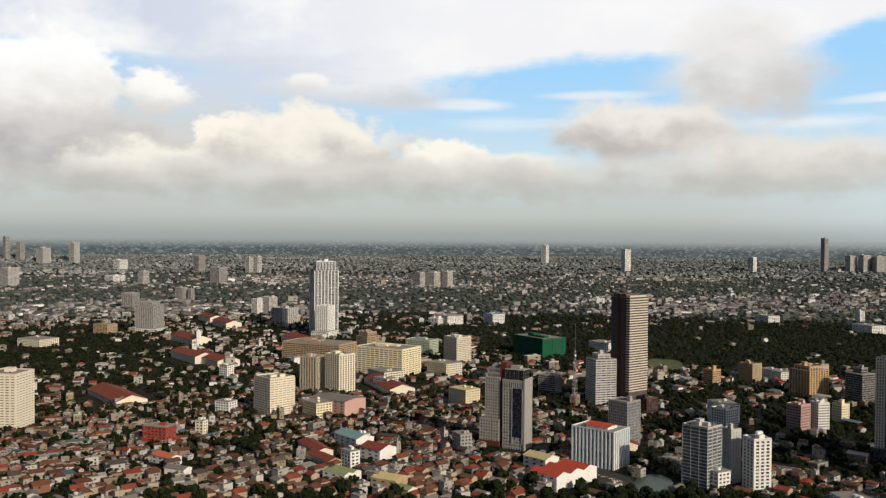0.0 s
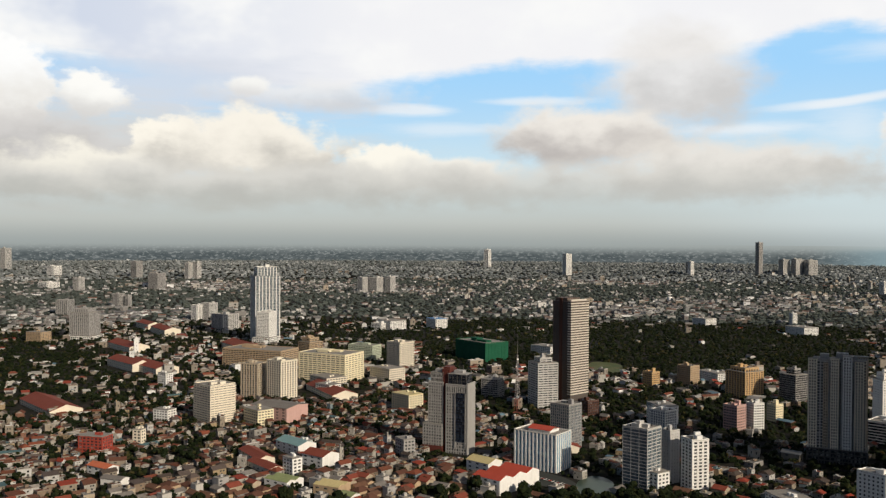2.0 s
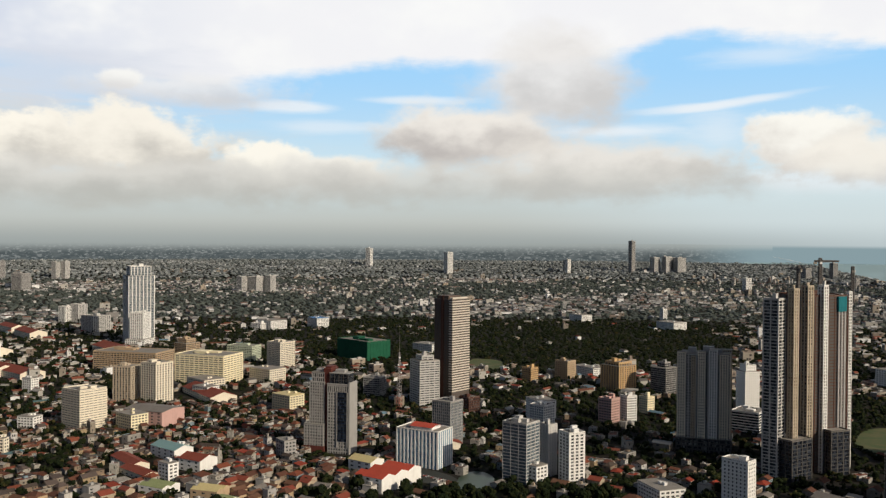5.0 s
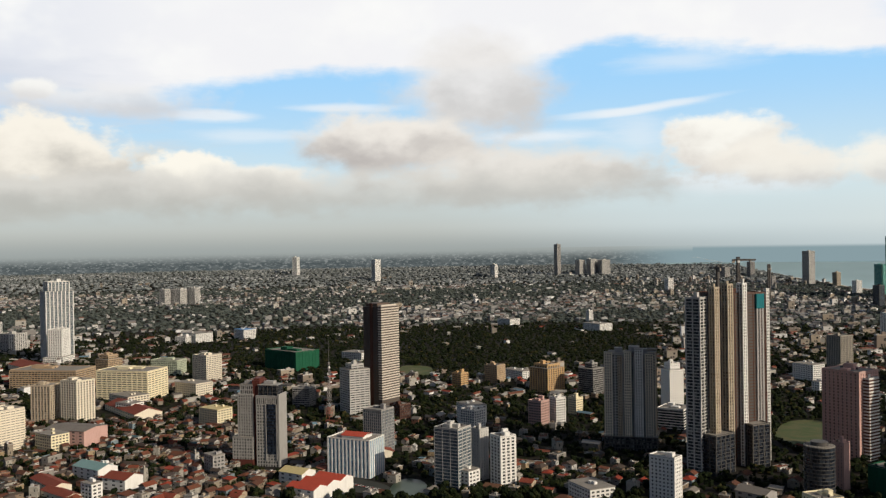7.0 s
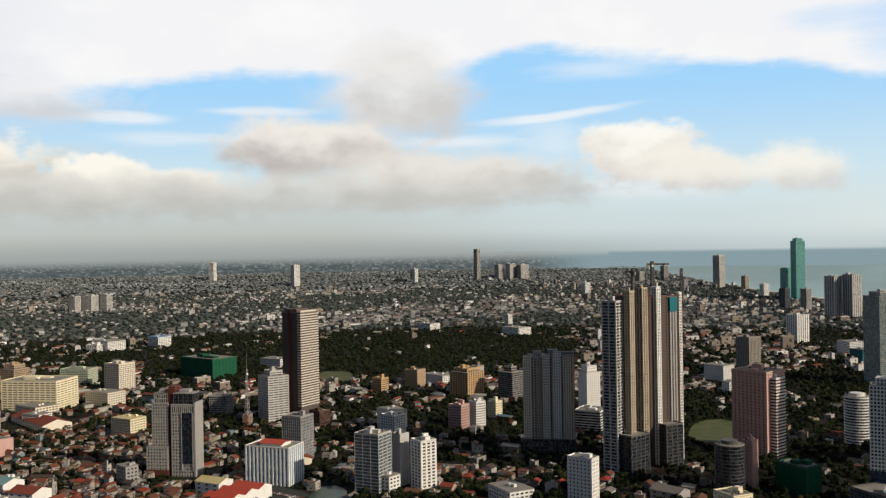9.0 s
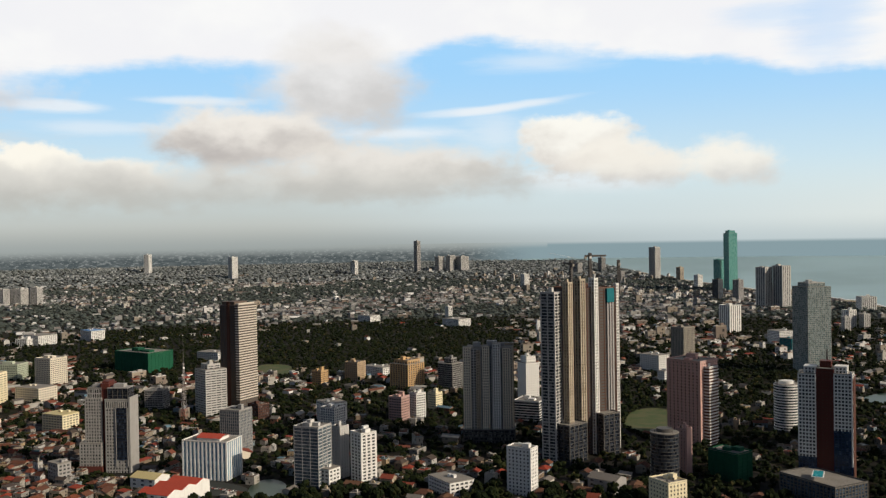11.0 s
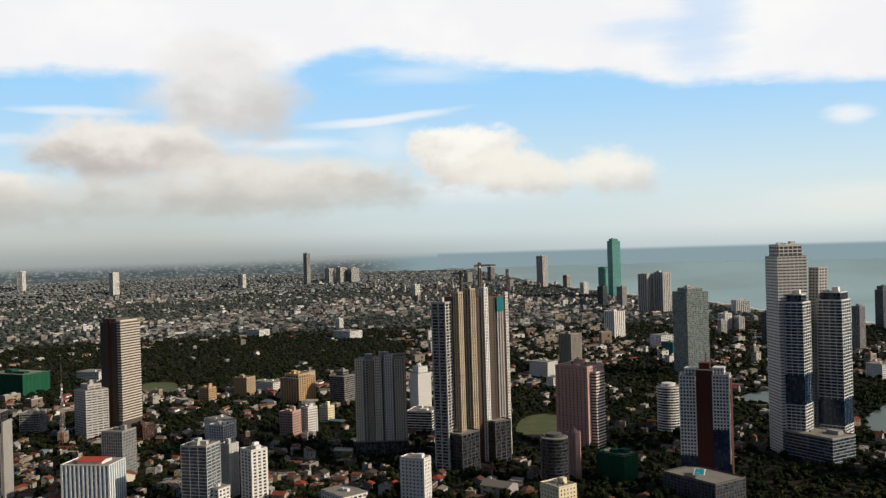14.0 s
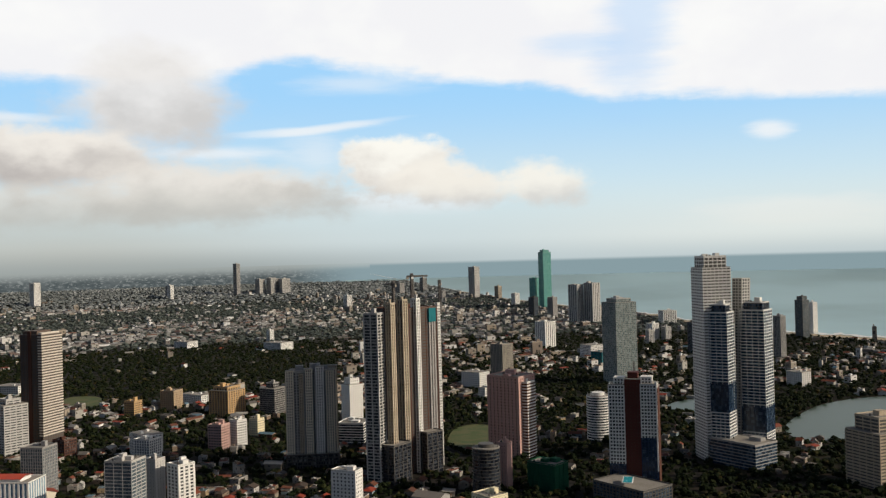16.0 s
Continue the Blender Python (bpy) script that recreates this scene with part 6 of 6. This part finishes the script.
def houses(d0, d1, az0, az1, cell, seed, shapes, roof, low, high, label, fill=1.0, tall=0.12, wall=HOUSE_WALL):
    X, Y, turn, g = lots(d0, d1, az0, az1, cell, 0.34, seed)
    green = g.random(len(X)) < green_share(X, Y)
    x, y, z, s = settle(X, Y)
    ok = free(x, y, 5.0)
    tree = green & free(x, y, 2.0)
    TREES.append((x[tree], y[tree], z[tree], s[tree]))
    k = ok & ~green & (g.random(len(X)) < fill)
    x, y, z, s, turn = x[k], y[k], z[k], s[k], turn[k]
    n = len(x)
    turn = turn + g.normal(0, 0.22, n) + np.where(g.random(n) < 0.5, 0, math.pi / 2)
    big = min(cell, 14.0 if d0 < 1400 else 16.0 if d0 < 2600 else 21.0)
    w, d = np.clip(big * 0.72 * np.exp(g.normal(0, 0.42, n)), 5, 34), big * g.uniform(0.42, 0.8, n)
    h = g.uniform(low, high, n) + np.where(g.random(n) < tall, g.uniform(3, 9, n), 0)
    pick = g.choice(len(shapes), n, p=[0.25, 0.22, 0.04, 0.14, 0.15, 0.20])
    for i, (v, f, m) in enumerate(shapes):
        q = pick == i
        if q.any():
            many("houses", label, "houses", v, f, m, [wall, roof, HOUSE_GLASS], x[q], y[q], z[q], turn[q], (w * s)[q], (d * s)[q], ((np.minimum(h, 7.5) if KINDS[i] not in ("flat",) else h) * s)[q])


# single houses along the near edge of the town, each with its parts
def house(kind, wall, roof, w, d, h, seed):
    rr = random.Random(seed)
    root = new("house")
    bm = brick_of(-w / 2, -d / 2, 0, w / 2, d / 2, h)
    if kind == "gable":
        for xe, flip in ((-w / 2, 0), (w / 2, 1)):
            v = [bm.verts.new(p) for p in ((xe, -d / 2, h), (xe, d / 2, h), (xe, 0, h + d * 0.2))]
            bm.faces.new(v if flip else v[::-1])
    part("wall", bm, wall, root)
    if kind == "gable":
        bm = bmesh.new()
        gable(bm, -w / 2, -d / 2, w / 2, d / 2, h, d * 0.2, 0.6)
        part("roof", bm, roof, root)
    elif kind == "hip":
        bm = bmesh.new()
        e, q = w / 2 + 0.6, d / 2 + 0.6
        v = [bm.verts.new(p) for p in ((-e, -q, h), (e, -q, h), (e, q, h), (-e, q, h), (-w * 0.2, 0, h + d * 0.25), (w * 0.2, 0, h + d * 0.25))]
        for f in ((0, 1, 5, 4), (1, 2, 5), (2, 3, 4, 5), (3, 0, 4), (3, 2, 1, 0)):
            bm.faces.new([v[i] for i in f])
        part("roof", bm, roof, root)
    else:
        part("roof", brick_of(-w / 2 - 0.3, -d / 2 - 0.3, h, w / 2 + 0.3, d / 2 + 0.3, h + 0.25), roof, root)
        u, q = rr.uniform(-0.2, 0.2) * w, rr.uniform(-0.2, 0.2) * d
        part("stair_head", brick_of(u - 1.4, q - 1.2, h + 0.25, u + 1.4, q + 1.2, h + 2.6), wall, root)
        bm = bmesh.new()
        bmesh.ops.create_cone(bm, cap_ends=True, segments=10, radius1=0.7, radius2=0.6, depth=1.4, matrix=Matrix.Translation((w * 0.3, -d * 0.3, h + 0.95)))
        part("water_tank", bm, DARKGREY, root)
    me = finish(brick_of(-1.3, -0.07, 0, 1.3, 0.07, 1.4), "window", GLASS)
    side = finish(brick_of(-0.07, -0.7, 0, 0.07, 0.7, 1.3), "window", GLASS)
    for k in range(max(1, int(h / 3.1))):
        part("window", me, GLASS, root, at=Matrix.Translation((-0.26 * w, -d / 2, 0.9 + 3.0 * k)))
        part("window", side, GLASS, root, at=Matrix.Translation((w / 2, 0, 0.9 + 3.0 * k)))
    return root


OLDCREAM = plaster("weathered_cream_wall", (0.42, 0.35, 0.26), 0.5, 0.85)
OLDWHITE = plaster("weathered_white_wall", (0.50, 0.48, 0.44), 0.5, 0.85)
BROWNROOF = plaster("brown_tile_roof", (0.13, 0.062, 0.042), 0.6, 0.9)
RUSTROOF = plaster("rusty_sheet_roof", (0.16, 0.085, 0.055), 0.6, 0.9)
MODELS = [
    (house("gable", OLDCREAM, TILEROOF, 13, 11, 4.6, 1), "cream house under a weathered red tile roof"),
    (house("gable", OLDWHITE, GREYROOF, 14, 10, 3.8, 2), "white low house under a grey sheet roof"),
    (house("flat", OLDWHITE, ROOFSLAB, 10, 9, 8.2, 3), "white three-storey house with a flat roof and tank"),
    (house("hip", TAN, BROWNROOF, 13, 12, 4.6, 4), "tan house under a hipped brown tile roof"),
    (house("flat", OLDCREAM, ROOFSLAB, 9, 8, 6.0, 5), "cream two-storey house with a flat roof and tank"),
    (house("gable", TAN, RUSTROOF, 15, 10, 3.6, 6), "tan low house under a rusty sheet roof"),
    (house("flat", GREY, ROOFSLAB, 11, 8, 10.5, 7), "grey four-storey house with a flat roof and tank"),
    (house("gable", OLDWHITE, REDROOF, 13, 10, 4.8, 8), "white house under a bright red sheet roof"),
]
X, Y, turn, g = lots(765, 960, -27, 62, 15.5, 0.2, 3)
green = g.random(len(X)) < green_share(X, Y)
ok = free(X, Y, 6.0) & ~green
tr = green & free(X, Y, 2.0)
one = np.zeros(int(tr.sum()))
TREES.append((X[tr], Y[tr], one, one + 1.0))
hx, hy, ht = X[ok], Y[ok], turn[ok]
keep = np.argsort(np.hypot(hx, hy))
SINGLE = 270
used = set()
for i in keep[:SINGLE]:
    j = int(g.choice(8, p=[0.17, 0.18, 0.10, 0.14, 0.10, 0.24, 0.05, 0.02]))
    model, label = MODELS[j]
    m = pose(float(hx[i]), float(hy[i]), 0, 0, 0, math.degrees(ht[i]) + float(g.normal(0, 5)) + (90 if g.random() < 0.5 else 0))
    if j not in used:
        used.add(j)
        model.matrix_world = m
        tagged(model, label, "house", "houses of the old quarter")
    else:
        k = float(g.uniform(0.85, 1.12))
        copy_thing(model, m @ Matrix.Diagonal((k, k, float(g.uniform(0.85, 1.25)), 1)))
rest = keep[SINGLE:]
for i, (v, f, mi) in enumerate(NEAR_SHAPES):
    q = rest[i::6]
    n = len(q)
    many("houses", "crowded old houses with brown and red roofs", "houses", v, f, mi, [HOUSE_WALL, OLD_ROOF, HOUSE_GLASS], hx[q], hy[q], np.zeros(n), ht[q] + g.normal(0, 0.08, n), g.uniform(9, 15, n), g.uniform(8, 12, n), g.uniform(4, 8, n))

houses(960, 1420, -27, 5, 12.5, 11, NEAR_SHAPES, OLD_ROOF, 3.0, 5.6, "crowded old houses with brown and red roofs", 0.97, 0.10)
houses(960, 1420, 5, 63, 15.5, 12, NEAR_SHAPES, MIXED_ROOF, 3.2, 6.2, "mixed town houses among gardens", 0.9, 0.12)
houses(1420, 2600, -28, 64, 16.5, 13, FAR_SHAPES, MIXED_ROOF, 3.2, 6.2, "mixed town houses among gardens", 0.76, 0.10, TOWN_WALL)
# from 2600 m on, wall and roof colours carry the haze
houses(2600, 5200, -28, 60, 25, 14, FAR_SHAPES, HAZE_ROOF, 4.0, 7.5, "houses of the far suburbs among trees, paled by painted haze", 0.75, 0.12, HAZE_WALL)
houses(5200, 9500, -28, 58, 42, 15, FAR_SHAPES, FAR_HAZE_ROOF, 5.0, 8.0, "buildings of the far suburbs among trees, paled by painted haze", 0.8, 0.15, FAR_HAZE_WALL)
# taller blocks strewn through the town
X, Y, turn, g = lots(1500, 6500, -27, 62, 80, 0.4, 21)
x, y, z, s = settle(X, Y)
k = free(x, y, 8) & (g.random(len(x)) < np.where((np.degrees(np.arctan2(x, y)) > 24) & (np.hypot(X, Y) > 1700), 0.42, 0.10)) & (green_share(X, Y) < 0.9)
n = int(k.sum())
v, f, mi = house_shape("flat", 16, rnd)
many("town_blocks", "pale flat-roofed blocks standing over the houses", "buildings", v, f, mi, [TOWN_WALL, MIXED_ROOF, HOUSE_GLASS], x[k], y[k], z[k], turn[k], g.uniform(12, 34, n) * s[k], g.uniform(9, 15, n) * s[k], g.uniform(7, 11, n) * np.exp(g.exponential(0.35, n)).clip(1, 3.0) * s[k])

# trees: the nearest are single, the rest stand as woods and gardens
tx, ty, tz, ts = (np.concatenate(c) for c in zip(*TREES))
d = np.hypot(tx, ty)
order = np.argsort(d)
ONE = 270


def tree_model(seed):
    rr = random.Random(seed)
    root = new("tree")
    bm = bmesh.new()
    bmesh.ops.create_cone(bm, cap_ends=True, segments=7, radius1=0.45, radius2=0.22, depth=5.0, matrix=Matrix.Translation((0, 0, 2.5)))
    for i in range(5):
        a, ln = i * 1.26 + rr.uniform(-0.3, 0.3), rr.uniform(3, 4.6)
        v = Vector((math.cos(a) * 0.75, math.sin(a) * 0.75, 0.75)).normalized()
        p = Vector((0, 0, rr.uniform(3.6, 4.8)))
        bmesh.ops.create_cone(bm, cap_ends=False, segments=5, radius1=0.2, radius2=0.06, depth=ln, matrix=Matrix.Translation(p + v * ln / 2) @ v.to_track_quat("Z", "Y").to_matrix().to_4x4())
    part("trunk", bm, BARK, root)
    v, f, mi = crown_shape(46, rr, 1, 1.25)
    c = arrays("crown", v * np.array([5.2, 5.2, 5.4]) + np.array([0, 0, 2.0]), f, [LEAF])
    c.parent = root
    return root


models = [tree_model(s) for s in (1, 2, 3, 4)]
g = np.random.default_rng(9)
for n, i in enumerate(order[:ONE]):
    m = pose(float(tx[i]), float(ty[i]), 0, 0, 0, float(g.uniform(0, 360)))
    k = float(g.uniform(0.75, 1.35))
    if n < 4:
        models[n].matrix_world = m
        tagged(models[n], "broad green tree between the houses", "tree", "trees between the houses")
    else:
        copy_thing(models[n % 4], m @ Matrix.Diagonal((k, k, k * float(g.uniform(0.85, 1.2)), 1)))
rest = order[ONE:]
far = far_of(d)
# past 2700 m the crowns take leaf colours with haze painted in
for lo, hi, clumps, size, label in ((0, 1600, 8, 6.0, "garden trees and palms between the houses"), (1600, 2700, 4, 7.6, "woods and garden trees in the town"), (2700, 5300, 2, 11.0, "trees of the far suburbs, paled by painted haze"), (5300, 30000, 1, 19.0, "woods near the horizon, greyed by painted haze")):
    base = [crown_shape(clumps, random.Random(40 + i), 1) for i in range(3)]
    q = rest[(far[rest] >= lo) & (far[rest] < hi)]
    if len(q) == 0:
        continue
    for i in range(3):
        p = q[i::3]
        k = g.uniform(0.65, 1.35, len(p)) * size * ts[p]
        many("trees", label, "trees", *base[i], [LEAF if lo < 2000 else HAZE_LEAF if lo < 5000 else FAR_HAZE_LEAF], tx[p], ty[p], tz[p] - 0.12 * k, g.uniform(0, 6.28, len(p)), k, k * g.uniform(0.8, 1.2, len(p)), k * g.uniform(0.6, 0.95, len(p)) * (0.55 if size > 10 else 0.8 if lo > 1000 else 1.0))
# undergrowth fills the woods and gardens near the viewer
X, Y, turn, g = lots(780, 2000, -27, 62, 21, 0.45, 33)
k = (g.random(len(X)) < green_share(X, Y) * 1.1) & free(X, Y, 1.0)
v, f, mi = crown_shape(3, random.Random(77), 1)
n = int(k.sum())
kk = g.uniform(3.0, 6.0, n)
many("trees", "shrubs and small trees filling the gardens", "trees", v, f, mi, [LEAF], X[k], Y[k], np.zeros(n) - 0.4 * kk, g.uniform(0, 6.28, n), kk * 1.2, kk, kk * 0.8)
